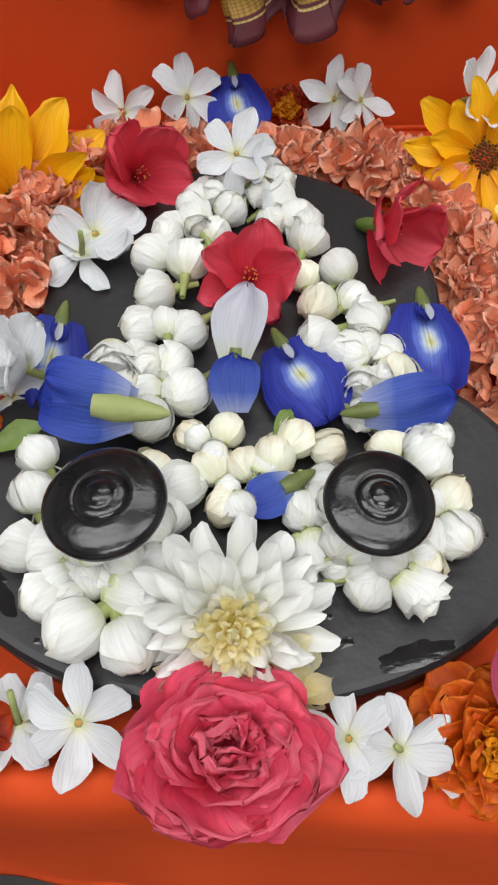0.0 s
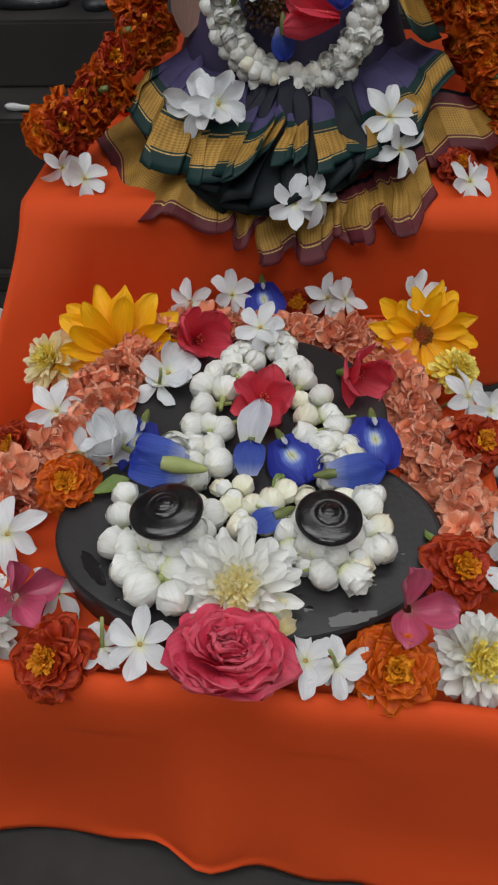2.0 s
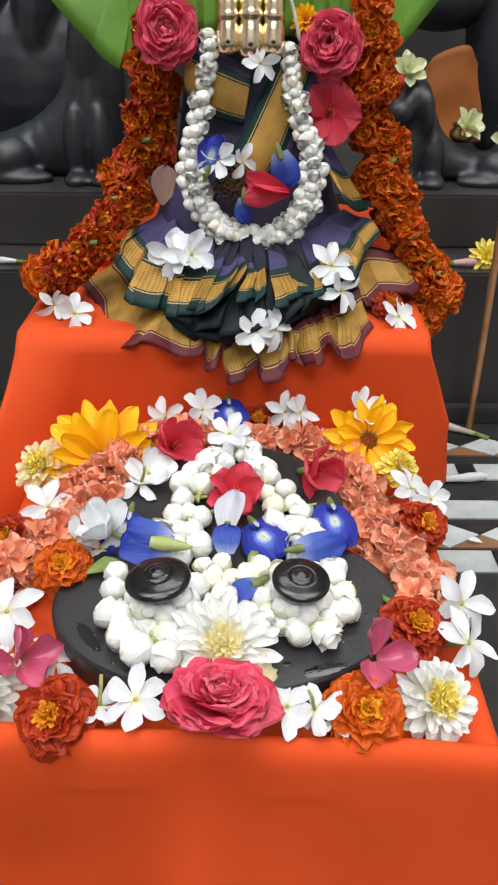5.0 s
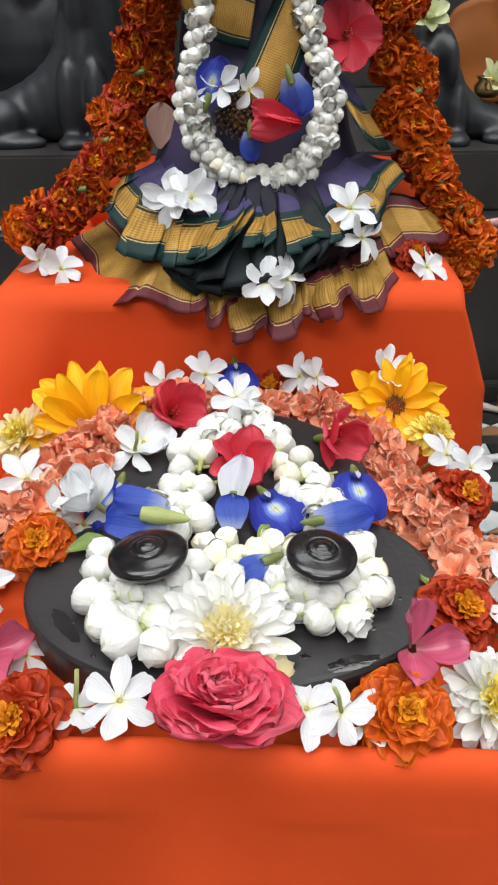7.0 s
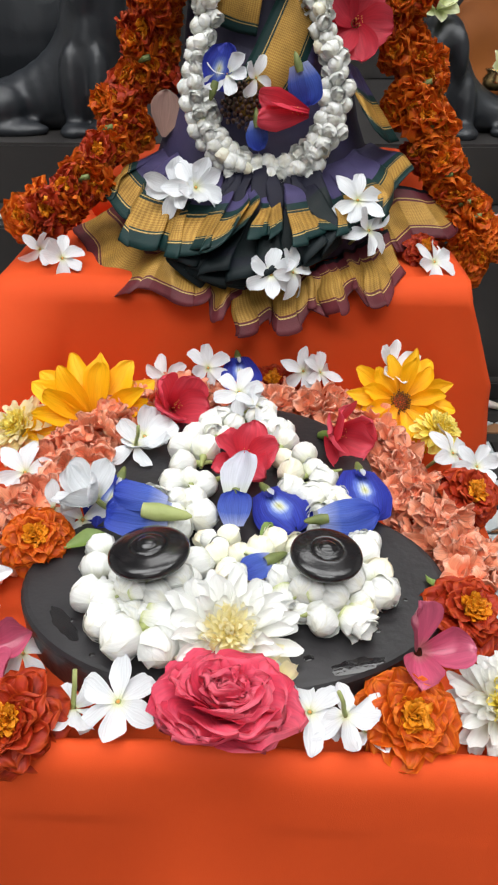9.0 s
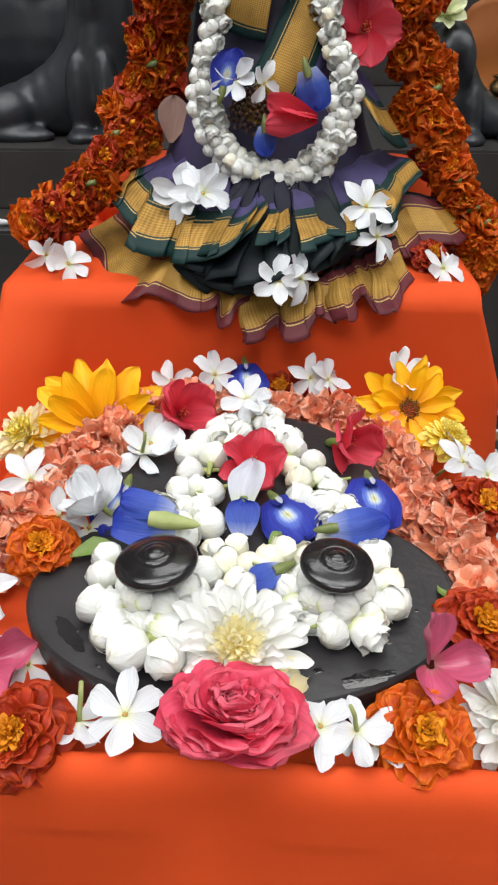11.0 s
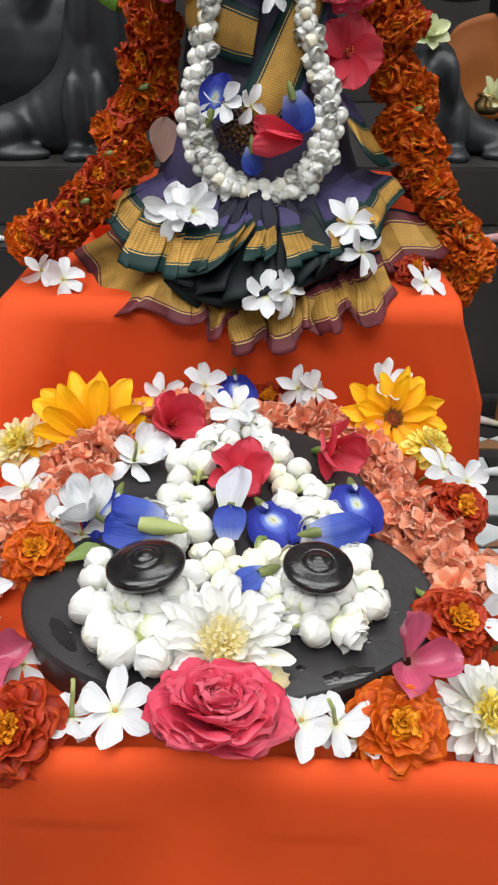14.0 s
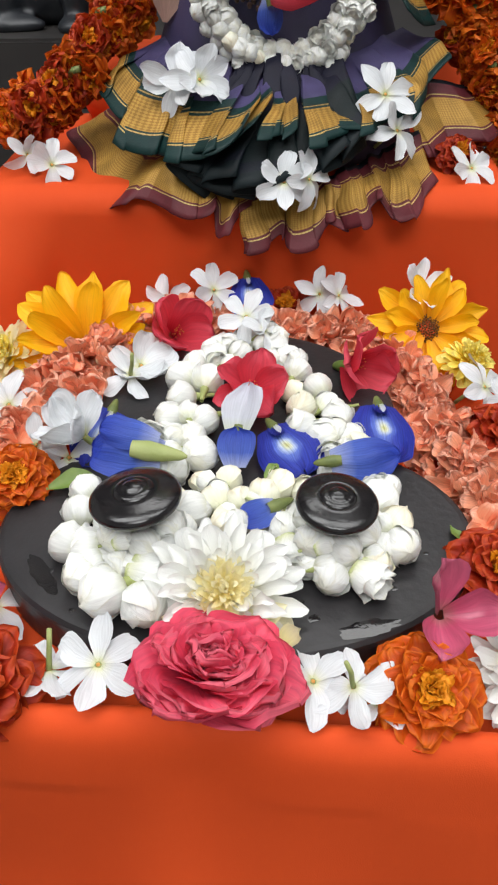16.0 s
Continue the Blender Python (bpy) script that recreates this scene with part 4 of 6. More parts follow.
for cx, cy, rx, ry, sd, rot in ((0.052, -0.010, 0.015, 0.0045, 3, 0.28), (-0.083, 0.012, 0.015, 0.0045, 8, -0.9), (0.031, -0.006, 0.003, 0.002, 5, 0.3), (0.064, 0.010, 0.0016, 0.0013, 6, 0), (0.026, 0.002, 0.0015, 0.0012, 7, 0), (0.080, 0.030, 0.0014, 0.0012, 9, 0), (-0.066, -0.006, 0.0016, 0.0013, 10, 0), (-0.080, 0.014, 0.0014, 0.0012, 11, 0), (0.010, 0.122, 0.0014, 0.0012, 12, 0)):
    part("wet_patch", wet_patch(cx, cy, rx, ry, sd, rot), slab, label="glossy wet streak")


def stone_lid(m, label):
    prof = [(0.0, -0.0040), (0.010, -0.0040), (0.0165, -0.0028), (0.0186, -0.0010), (0.0192, 0.0008), (0.0188, 0.0022), (0.0174, 0.0033), (0.0145, 0.0042), (0.0110, 0.0049), (0.0090, 0.0055), (0.0084, 0.0052), (0.0, 0.0050)]
    knob = [(0.0085, 0.0050), (0.0082, 0.0055), (0.0074, 0.0060), (0.0056, 0.0066), (0.0049, 0.0064), (0.0042, 0.0073), (0.0022, 0.0080), (0.0, 0.0082)]
    d = thing("stone_disc", label, "stone disc", group="eye discs", m=m)
    part("disc", lathe("disc", prof, BOWL, 56), d)
    part("knob", lathe("knob", knob, BOWL, 40), d)
    return d


stone_lid(pose(-0.0425, 0.0275, 0.0205, -4, -5, 0) @ Matrix.Scale(1.0, 4), "polished black stone disc with a small knob, resting on jasmine buds")
stone_lid(pose(0.0395, 0.0280, 0.0200, 2, 4, 0) @ Matrix.Scale(0.885, 4), "polished black stone disc with a ringed centre on jasmine buds")
for cx, cy in ((-0.0425, 0.0275), (0.0395, 0.0280)):
    # buds heaped under the disc, which they carry
    bud_garland("jasmine_heap", "small heap of white jasmine buds under a stone disc", [((cx + 0.012 * math.cos(k * 1.26)) * 1000, (cy + 0.011 * math.sin(k * 1.26)) * 1000, 1.15) for k in range(5)], SLAB + 0.008, seed=40, group="bud heaps")

# ---- jasmine strands on the slab ----
bud_garland("jasmine_strand", "strand of round white jasmine buds sloping up to a peak", [(8, 201), (12, 184), (-2, 194, 0.9), (-19, 192, 0.9), (-9, 179), (-23, 185), (-24, 172, 1.1), (-15, 166, 0.9), (-35, 166, 0.95), (-41, 150, 1.2), (-26, 147, 1.2), (-38, 130, 1.2, 0), (-42, 113, 1.1), (-24, 111, 1.2, 0), (-43, 100), (-29, 95, 1.15), (-51, 93, 1.45, 1), (-23, 82, 1.2), (-38, 84), (-51, 78, 1.1), (-36, 71, 1.15)], SLAB, 1.1, seed=2)
bud_garland("jasmine_strand", "strand of round white jasmine buds laid beside a red hibiscus", [(9, 171), (19, 173), (24, 160, 1.1), (22, 140, 1.05), (36, 144, 1.15), (27, 124, 1.15), (41, 128, 1.05), (46, 116, 1.15), (27, 106, 1.1), (39, 101, 1.15), (52, 101), (54, 90, 1.15), (42, 86, 0.9)], SLAB, 1.1, seed=3)
bud_garland("jasmine_strand", "tangled strand of creamy jasmine buds across the middle", [(-21, 66, 0.9), (-8, 67, 1.1), (-13, 52, 1.15), (-23, 44, 1.35), (-2, 53, 1.05), (-8, 37, 1.1), (6, 40, 1.05), (9, 56, 1.15), (17, 63, 1.1), (13, 45, 0.95), (28, 60), (26, 46), (19, 35, 1.1), (21, 21, 1.15, 1), (29, 26)], SLAB, cream=0.5, seed=4)
bud_garland("jasmine_strand", "ring of white jasmine buds round a stone disc", [(40, 74, 0.9), (48, 60), (62, 56, 1.3), (66, 64), (68, 41, 1.1), (55, 42), (68, 27, 1.15), (61, 26, 1.1), (57, 17, 1.05), (53, 9, 1.2), (46, 17), (38, 9, 1.15), (37, 16), (29, 17), (40, 36, 1.1), (30, 44)], SLAB, cream=0.2, seed=5)
bud_garland("jasmine_strand", "ring of large white jasmine buds round a stone disc", [(-33, 50, 1.15), (-46, 44), (-74, 57, 1.1, 0), (-59, 36), (-73, 42, 1.2), (-73, 22, 1.3), (-64, 20, 1.2), (-57, 14), (-64, 6, 1.2, 0), (-52, -5, 1.45, 0), (-50, 11), (-42, 12), (-36, 7, 1.2, 1), (-35, -9, 1.35, 0), (-28, 16, 1.3), (-28, 34, 1.2), (-48, 24)], SLAB, cream=0.05, seed=6)

# ---- flowers on and round the slab ----
mum(pose(-0.0054, -0.0010, -0.0040, 30, 0, 10), "large white chrysanthemum with a creamy yellow heart", 3, [MUM_P, MUM_Y], 0.031)
mum(pose(-0.004, -0.016, -0.016, 12, 0, 40), "pale yellow chrysanthemum half hidden under a rose", 4, [MUM_Y, MUM_Y], 0.029)
rose(pose(-0.006, -0.0390, -0.006, -2, 5, 0) @ Matrix.Diagonal((1.06, 0.86, 1.0, 1)), "large open deep pink rose at the front edge of the cloth", 2, 0.89)

crape_jasmine(-0.0633, 0.2530, -0.0070, 50, -10, 10, 0.95)
crape_jasmine(-0.031, 0.250, 0.003, 52, 10, 30, 1.05)
crape_jasmine(0.0402, 0.2522, 0.0000, 62, -8, 15, 0.9)
crape_jasmine(0.0532, 0.2542, -0.0020, 50, 20, 40, 0.9)
crape_jasmine(0.1034, 0.2329, 0.0140, 45, 5, 20, 1.05)
crape_jasmine(-0.006, 0.197, 0.012, 42, 5, 0, 1.0)
crape_jasmine(0.005, 0.188, 0.008, 30, 30, 40, 0.85, petals=4)
crape_jasmine(-0.067, 0.167, -0.005, 22, 8, 20, 1.2, petals=5, tilt=14, kinds=JP_WIDE)
crape_jasmine(-0.070, 0.152, -0.001, 205, 0, 30, 1.0, petals=4, label="upturned white crape jasmine flower showing its green tube")
CUP = crape_jasmine(0, 0, 0, 0, 0, 0, 1.0, petals=6, tilt=44, kinds=JP_WIDE, label="white crape jasmine lying on its side, green tube outward")
CUP.matrix_basis = aimed((-0.0817, 0.0891, 0.0040), (-0.45, -0.22, 0.86), 20) @ Matrix.Scale(1.35, 4)
crape_jasmine(-0.0900, 0.0857, -0.0080, 50, -20, 40, 1.0, petals=4)
crape_jasmine(-0.050, -0.030, -0.0105, 10, 0, 2, 1.0, tilt=6)
crape_jasmine(-0.070, -0.029, -0.016, 165, 12, 20, 0.92, label="upturned white crape jasmine flower with a long green tube")
crape_jasmine(0.0298, -0.0339, -0.0100, 14, 10, 20, 0.92)
crape_jasmine(0.0440, -0.0370, -0.0070, 170, -10, 60, 0.82, label="upturned white crape jasmine flower with a long green tube")
crape_jasmine(0.0530, -0.0390, -0.0150, 10, 10, 45, 0.72, petals=4)
crape_jasmine(-0.1350, 0.1298, -0.0080, 40, 8, 10, 1.05)
crape_jasmine(-0.1052, 0.0856, 0.0000, 50, 20, 30, 0.8, petals=3)
crape_jasmine(0.1290, 0.1498, -0.0040, 35, 25, 30, 1.05)
crape_jasmine(0.1438, 0.1441, -0.0100, 40, 30, 10, 0.9)
crape_jasmine(0.140, 0.040, -0.010, 45, 30, 0, 1.1)
crape_jasmine(0.138, 0.013, -0.014, 40, 15, 35, 1.1)
crape_jasmine(-0.137, 0.033, -0.012, 30, -8, 10, 1.12)
crape_jasmine(-0.1008, 0.0008, -0.0180, 45, 10, 70, 0.85, petals=4)

pea_flower(laid((-0.009, 0.263, 0.006), (0.006, -0.036, -0.010), (0, -0.4, 1)), "deep blue butterfly pea flower with a pale eye", 1, size=0.98)
pea_flower(laid((-0.073, 0.116, 0.000), (-0.004, -0.03, -0.006), (0.4, -0.2, 1)), "deep blue butterfly pea flower tucked under jasmine", 2)
pea_flower(laid((-0.0381, 0.0655, 0.0130), (-0.040, 0.004, 0.003), (0.1, -0.55, 1)), "blue butterfly pea lying face down, long pale green calyx", 3, folded=-0.25, size=0.96, width=0.90, back=True, lips=False, long_calyx=True)
pea_flower(laid((-0.0053, 0.0739, -0.0020), (0.000, 0.020, 0.014), (0, -1, 0.6)), "small crumpled blue butterfly pea petal", 4, folded=0.4, size=0.6, calyx=False, back=True, lips=False)
pea_flower(laid((0.0120, 0.1032, 0.0010), (0.016, -0.034, 0.002), (-0.1, -0.25, 1)), "deep blue butterfly pea flower with a pale green eye", 5, size=1.04)
pea_flower(laid((0.0667, 0.1210, 0.0030), (0.002, -0.036, 0.000), (0.1, -0.25, 1)), "deep blue butterfly pea flower with a bright white eye", 6, size=1.08)
pea_flower(laid((0.0394, 0.0676, 0.0090), (0.036, 0.003, 0.004), (0, -0.75, 1)), "deep blue butterfly pea flower seen from its side", 7, folded=-0.25, size=0.92, width=0.74, back=True, lips=False)
pea_flower(laid((0.0156, 0.0432, 0.0040), (-0.020, -0.012, 0.000), (0, -0.3, 1)), "blue butterfly pea flower half buried in white petals", 8, size=0.5, back=True, lips=False)
pea_flower(laid((-0.005, 0.092, 0.004), (0.003, 0.026, 0.016), (-0.5, -1, 0.9)), "pale lilac butterfly pea petal standing upright", 9, folded=0.36, size=0.85, width=0.82, lips=False, mats=PALE_PEA)

red_flower(aimed((-0.0535, 0.2035, -0.0060), (0.5, -0.55, 0.65), 40), "bright red hibiscus flower half open", 1, tilt=48, L=0.030)
red_flower(aimed((-0.0004, 0.1384, -0.0040), (0.0, -0.45, 0.9), 0), "bright red hibiscus flower facing forward", 2, tilt=40, L=0.0238)
red_flower(aimed((0.0541, 0.1697, -0.0040), (0.58, -0.62, 0.42), 20), "bright red hibiscus flower lying sideways, green calyx showing", 3, tilt=55, L=0.030)

yellow_daisy(pose(-0.1050, 0.1900, -0.0080, 52, -6, 14), "golden yellow daisy with long pointed petals, half under the coral garland", 1, 11, 0.044, 10, 235)
yellow_daisy(pose(0.1070, 0.2138, -0.0040, 52, -4, 0), "golden yellow daisy with a brown disc", 2, 13, 0.0315, 6)

mum(pose(-0.1512, 0.1843, -0.0140, 25, -20, 0), "small lemon yellow chrysanthemum", 7, [MUM_Y, YELLOW_P], 0.025, 0.8)
mum(pose(0.1249, 0.1800, -0.0100, 15, 25, 0), "small lemon yellow chrysanthemum", 8, [YELLOW_P, YELLOW_P], 0.0165, 0.9)
mum(pose(0.1109, -0.0227, -0.0200, 30, 12, 0), "white chrysanthemum with a yellow heart at the cloth's corner", 9, [MUM_P, YELLOW_P], 0.0225)
mum(pose(-0.1344, -0.0162, -0.0200, 30, -15, 0), "creamy white chrysanthemum with a yellow heart", 10, [MUM_P, YELLOW_P], 0.022)

marigold(0.0710, -0.0320, -0.0180, 26, 4, 0, 0.99, 0, 1, "bright orange marigold with frilled petals at the front edge")
marigold(0.1072, 0.0243, -0.0150, 24, 12, 0, 0.92, 1, 2)
marigold(0.1312, 0.1170, -0.0140, 28, 18, 0, 0.86, 1, 3)
marigold(-0.1098, 0.0669, -0.0080, 30, 10, 0, 0.86, 0, 4, "orange marigold with darker frilled outer petals")
marigold(-0.0910, -0.0378, -0.0150, 30, -6, 0, 0.92, 1, 5)
marigold(-0.1530, 0.1034, -0.0160, 35, -25, 0, 0.78, 1, 6)
marigold(0.0177, 0.2654, -0.0180, 40, 0, 0, 0.8, 1, 7)


def pink_flower(m, label, seed, n=4):
    r = random.Random(seed)
    f = thing("pink_frangipani", label, "flower", group="pink flowers", m=m)
    me = petal("petal", PINK_P, L=0.0225, W=0.0165, tip=0.85, cup=0.9, curl=0.12, ruffle=0.05, base=0.3, nu=8, nv=9, seed=seed, wild=0.004)
    for k in range(n):
        part("petal", me, f, spun(k * 345 / n + r.uniform(-14, 14), 30 + r.uniform(-14, 22), 0.002, 14))
    return f


pink_flower(pose(0.0785, -0.0070, -0.0040, 24, -5, 50), "waxy deep pink flower with three thick petals", 1, 3)
pink_flower(pose(-0.1169, -0.0104, -0.0060, 40, 5, 60), "waxy pink flower with thick petals", 2, 4)

# ---- coral garland round the slab ----
FLORETS = [floret_mesh(i) for i in range(12)]


def coral_garland(path, n, label, seed, width=0.013):
    r = random.Random(seed)
    g = thing("coral_garland", label, "garland", group="coral garlands")
    pts = spline([(q[0] / 1000, q[1] / 1000, q[2] / 1000 if len(q) > 2 else -0.024) for q in path], 60)
    for i in range(n):
        p = pts[min(59, int((i + r.random()) / n * 60))]
        a = r.uniform(-100, 100)
        rad = width * r.uniform(0.45, 1.15) * (0.85 + 0.25 * math.sin(i / n * 31 + seed))
        off = Vector((math.sin(radians(a)) * rad, r.uniform(-0.008, 0.008), math.cos(radians(a)) * rad * 0.95))
        m = Matrix.Translation(p + off) @ pose(0, 0, 0, r.uniform(-15, 85), a * 0.6 + r.uniform(-35, 35), r.uniform(-110, 110)) @ Matrix.Scale(r.uniform(0.62, 1.1), 4)
        part("floret", r.choice(FLORETS), g, m)
    part("string", tube("string", pts[::3], 0.0009, STRING, 6), g, label="white cotton thread")


coral_garland([(-160, 55), (-140, 76), (-126, 105), (-114, 140, -20), (-98, 172, -12), (-84, 200, -13), (-60, 226, -20), (-30, 232)], 280, "thick garland of coral crossandra florets curving round the slab", 11, 0.017)
coral_garland([(-12, 240), (22, 232), (66, 226), (86, 196), (98, 151), (106, 105), (115, 76), (122, 42)], 250, "garland of coral crossandra florets along the slab's edge", 12, 0.015)


def leaf(m, label, L=0.022, W=0.010, seed=1):
    return thing("leaf", label, "leaf", petal("leaf", GREEN, L=L, W=W, tip=0.3, cup=0.4, curl=-0.1, ruffle=0.04, seed=seed, wild=0.002), m=m)


leaf(pose(-0.094, 0.060, -0.006, 10, 20, -60), "small green leaf beside an orange marigold", seed=1)
leaf(pose(0.098, 0.036, -0.010, 20, 0, 40), "small green leaf tip under a dark red marigold", 0.010, 0.005, 2)
leaf(pose(0.010, 0.060, -0.002, 30, 0, -20), "small green leaf between jasmine buds", 0.014, 0.007, 3)
floret = thing("dried_petal", "curled yellow-brown dried petal beside the rose", "petal", petal("dried_petal", MUM_Y, L=0.013, W=0.009, tip=0.7, cup=0.9, curl=0.3, seed=4, wild=0.003), m=pose(0.0165, -0.0240, -0.008, 25, 0, -60))

# ---- the draped figure on the upper block ----
def drape(name, bottom, top, mat, pleats=8, amp=0.006, side=0.7, nu=160, nv=14, bulge=0.0, seed=1, keep=0.35, zamp=0.0, rough=0.0):
    """Silk between a hem curve and a gathered upper curve: folds swing out and sideways at the hem and die out above."""
    B, T = spline(bottom, nu), spline(top, nu)
    r = random.Random(seed)
    ph = [r.uniform(-0.5, 0.5) for _ in range(pleats * 2 + 4)]
    V, U, run = [], [], 0.0
    mid = sum(B, Vector()) / nu
    for i in range(nu):
        s = i / (nu - 1)
        if i:
            run += (B[i] - B[i - 1]).length
        tang = (B[min(i + 1, nu - 1)] - B[max(i - 1, 0)]).normalized()
        out = Vector((tang.y, -tang.x, 0)).normalized()
        a = s * pleats * math.tau
        k = int(s * pleats * 2)
        a += ph[k] * (1 - (s * pleats * 2 - k)) + ph[k + 1] * (s * pleats * 2 - k)
        for j in range(nv):
            v = j / (nv - 1)
            w = keep + (1 - keep) * (1 - v) ** 0.8
            p = B[i].lerp(T[i], v) + out * bulge * math.sin(v * math.pi)
            p = p + out * amp * w * (0.6 + math.sin(a)) + tang * side * amp * w * math.sin(2 * a + 0.6) + Vector((0, 0, zamp * math.sin(a + 0.9) * (1 - v)))
            if rough:
                p = p + noise.noise_vector(Vector((s * pleats * 1.3, v * 2.2, seed))) * rough
            V.append(p)
            U.append((run * 4 + amp * pleats * s * 8, v))
    return mesh_of(name, V, grid_faces(nu, nv), mat, U)


figure = thing("draped_figure", "temple figure in dark purple, teal and maroon silk, gold borders", "draped statue")


def silk(name, *a, label="", **k):
    ob = part(name, drape(name, *a, **k), figure, label=label)
    thicken(ob, 0.0008)
    return ob


# lower flounce with the maroon and gold hem
silk("hem_flounce", [(-0.150, 0.385, 0.066), (-0.138, 0.352, 0.065), (-0.126, 0.312, 0.055), (-0.110, 0.282, 0.046), (-0.094, 0.268, 0.053), (-0.081, 0.270, 0.060), (-0.065, 0.263, 0.056), (-0.049, 0.257, 0.050), (-0.035, 0.256, 0.052), (-0.030, 0.268, 0.057), (-0.026, 0.252, 0.038), (-0.017, 0.256, 0.049), (-0.007, 0.268, 0.054)],
     [(-0.113, 0.400, 0.086), (-0.101, 0.379, 0.083), (-0.089, 0.359, 0.082), (-0.078, 0.338, 0.082), (-0.067, 0.318, 0.083), (-0.057, 0.297, 0.084), (-0.049, 0.288, 0.083), (-0.041, 0.288, 0.079), (-0.034, 0.288, 0.076), (-0.027, 0.288, 0.074), (-0.019, 0.288, 0.072), (-0.012, 0.288, 0.070), (-0.004, 0.288, 0.069)], HEM, pleats=6, amp=0.0028, side=0.8, zamp=0.001, rough=0.004, seed=2, nu=200, label="maroon silk flounce with a broad gold border")
silk("hem_flounce", [(-0.015, 0.247, 0.027), (0.001, 0.247, 0.031), (0.010, 0.256, 0.038), (0.015, 0.263, 0.042), (0.021, 0.250, 0.035), (0.038, 0.250, 0.039), (0.045, 0.262, 0.046), (0.057, 0.252, 0.045), (0.067, 0.252, 0.049), (0.071, 0.265, 0.056), (0.081, 0.262, 0.059), (0.089, 0.254, 0.048), (0.100, 0.262, 0.055), (0.112, 0.288, 0.061)],
     [(-0.010, 0.287, 0.070), (-0.002, 0.287, 0.069), (0.006, 0.287, 0.068), (0.015, 0.287, 0.068), (0.023, 0.287, 0.068), (0.031, 0.287, 0.069), (0.040, 0.287, 0.070), (0.048, 0.287, 0.072), (0.057, 0.293, 0.073), (0.066, 0.301, 0.073), (0.075, 0.308, 0.075), (0.084, 0.315, 0.077), (0.093, 0.323, 0.079), (0.103, 0.330, 0.082)], HEM, pleats=7, amp=0.0034, side=1.0, zamp=0.0015, rough=0.005, seed=5, nu=220, label="maroon silk flounce folded over itself, gold border")
silk("hem_flounce", [(0.108, 0.322, 0.068), (0.130, 0.335, 0.074), (0.155, 0.342, 0.076), (0.172, 0.358, 0.080)],
     [(0.090, 0.352, 0.098), (0.110, 0.365, 0.108), (0.135, 0.372, 0.104), (0.160, 0.385, 0.098)], HEM, pleats=2, amp=0.005, seed=6, label="maroon silk flounce with a gold border")
# dark gathered middle
silk("centre_pleats", [(-0.050, 0.278, 0.077), (-0.030, 0.270, 0.067), (-0.005, 0.266, 0.066), (0.020, 0.268, 0.069), (0.045, 0.277, 0.078), (0.062, 0.288, 0.088)],
     [(-0.012, 0.330, 0.128), (-0.004, 0.326, 0.128), (0.006, 0.324, 0.128), (0.018, 0.324, 0.129), (0.030, 0.326, 0.130), (0.040, 0.330, 0.132)], PLEAT, pleats=8, amp=0.0075, side=1.8, zamp=0.007, nu=280, keep=0.25, rough=0.009, seed=7, label="dark narrow silk pleats gathered at the middle")
# teal tier with gold border
silk("side_drape", [(-0.104, 0.350, 0.109), (-0.094, 0.318, 0.095), (-0.079, 0.292, 0.083), (-0.061, 0.279, 0.083), (-0.041, 0.268, 0.084), (-0.022, 0.265, 0.090), (-0.012, 0.272, 0.100)],
     [(-0.071, 0.385, 0.135), (-0.062, 0.366, 0.133), (-0.050, 0.352, 0.130), (-0.036, 0.341, 0.127), (-0.021, 0.334, 0.124), (-0.009, 0.330, 0.121), (-0.001, 0.328, 0.120)], TIER, pleats=4, amp=0.008, side=1.2, bulge=0.008, rough=0.006, seed=8, keep=0.2, label="purple silk drape with a teal and gold border")
silk("side_drape", [(0.026, 0.272, 0.094), (0.040, 0.276, 0.095), (0.052, 0.283, 0.094), (0.067, 0.294, 0.093), (0.085, 0.306, 0.098), (0.102, 0.322, 0.107), (0.113, 0.345, 0.119)],
     [(0.021, 0.326, 0.122), (0.030, 0.328, 0.122), (0.040, 0.332, 0.123), (0.051, 0.340, 0.126), (0.064, 0.352, 0.130), (0.077, 0.366, 0.134), (0.090, 0.385, 0.137)], TIER, pleats=3, amp=0.008, side=1.2, bulge=0.008, rough=0.006, seed=9, keep=0.2, label="purple silk drape with a teal and gold border")
silk("pleat_fold", [(0.001, 0.266, 0.097), (0.012, 0.268, 0.098), (0.020, 0.272, 0.101)],
     [(0.011, 0.326, 0.117), (0.016, 0.326, 0.118), (0.021, 0.326, 0.119)], TIER, pleats=2, amp=0.004, side=1.4, nu=60, rough=0.004, seed=19, keep=0.4, label="gold-edged silk pleat among the dark ones")
silk("shoulder_drape", [(0.118, 0.372, 0.140), (0.108, 0.352, 0.142), (0.094, 0.342, 0.150), (0.082, 0.345, 0.163)],
     [(0.080, 0.385, 0.190), (0.076, 0.375, 0.192), (0.068, 0.368, 0.196), (0.062, 0.368, 0.200)], TIER, pleats=1, amp=0.004, nu=60, seed=10, label="purple silk drape with a teal and gold border")


def ellipse_tube(name, rows, mat, n=36):
    """A body through ellipses (x, y, z, rx, ry)."""
    V = [(x + rx * math.cos(k * math.tau / n), y + ry * math.sin(k * math.tau / n), z) for k in range(n) for x, y, z, rx, ry in rows]
    return mesh_of(name, V, grid_faces(n, len(rows), True), mat)


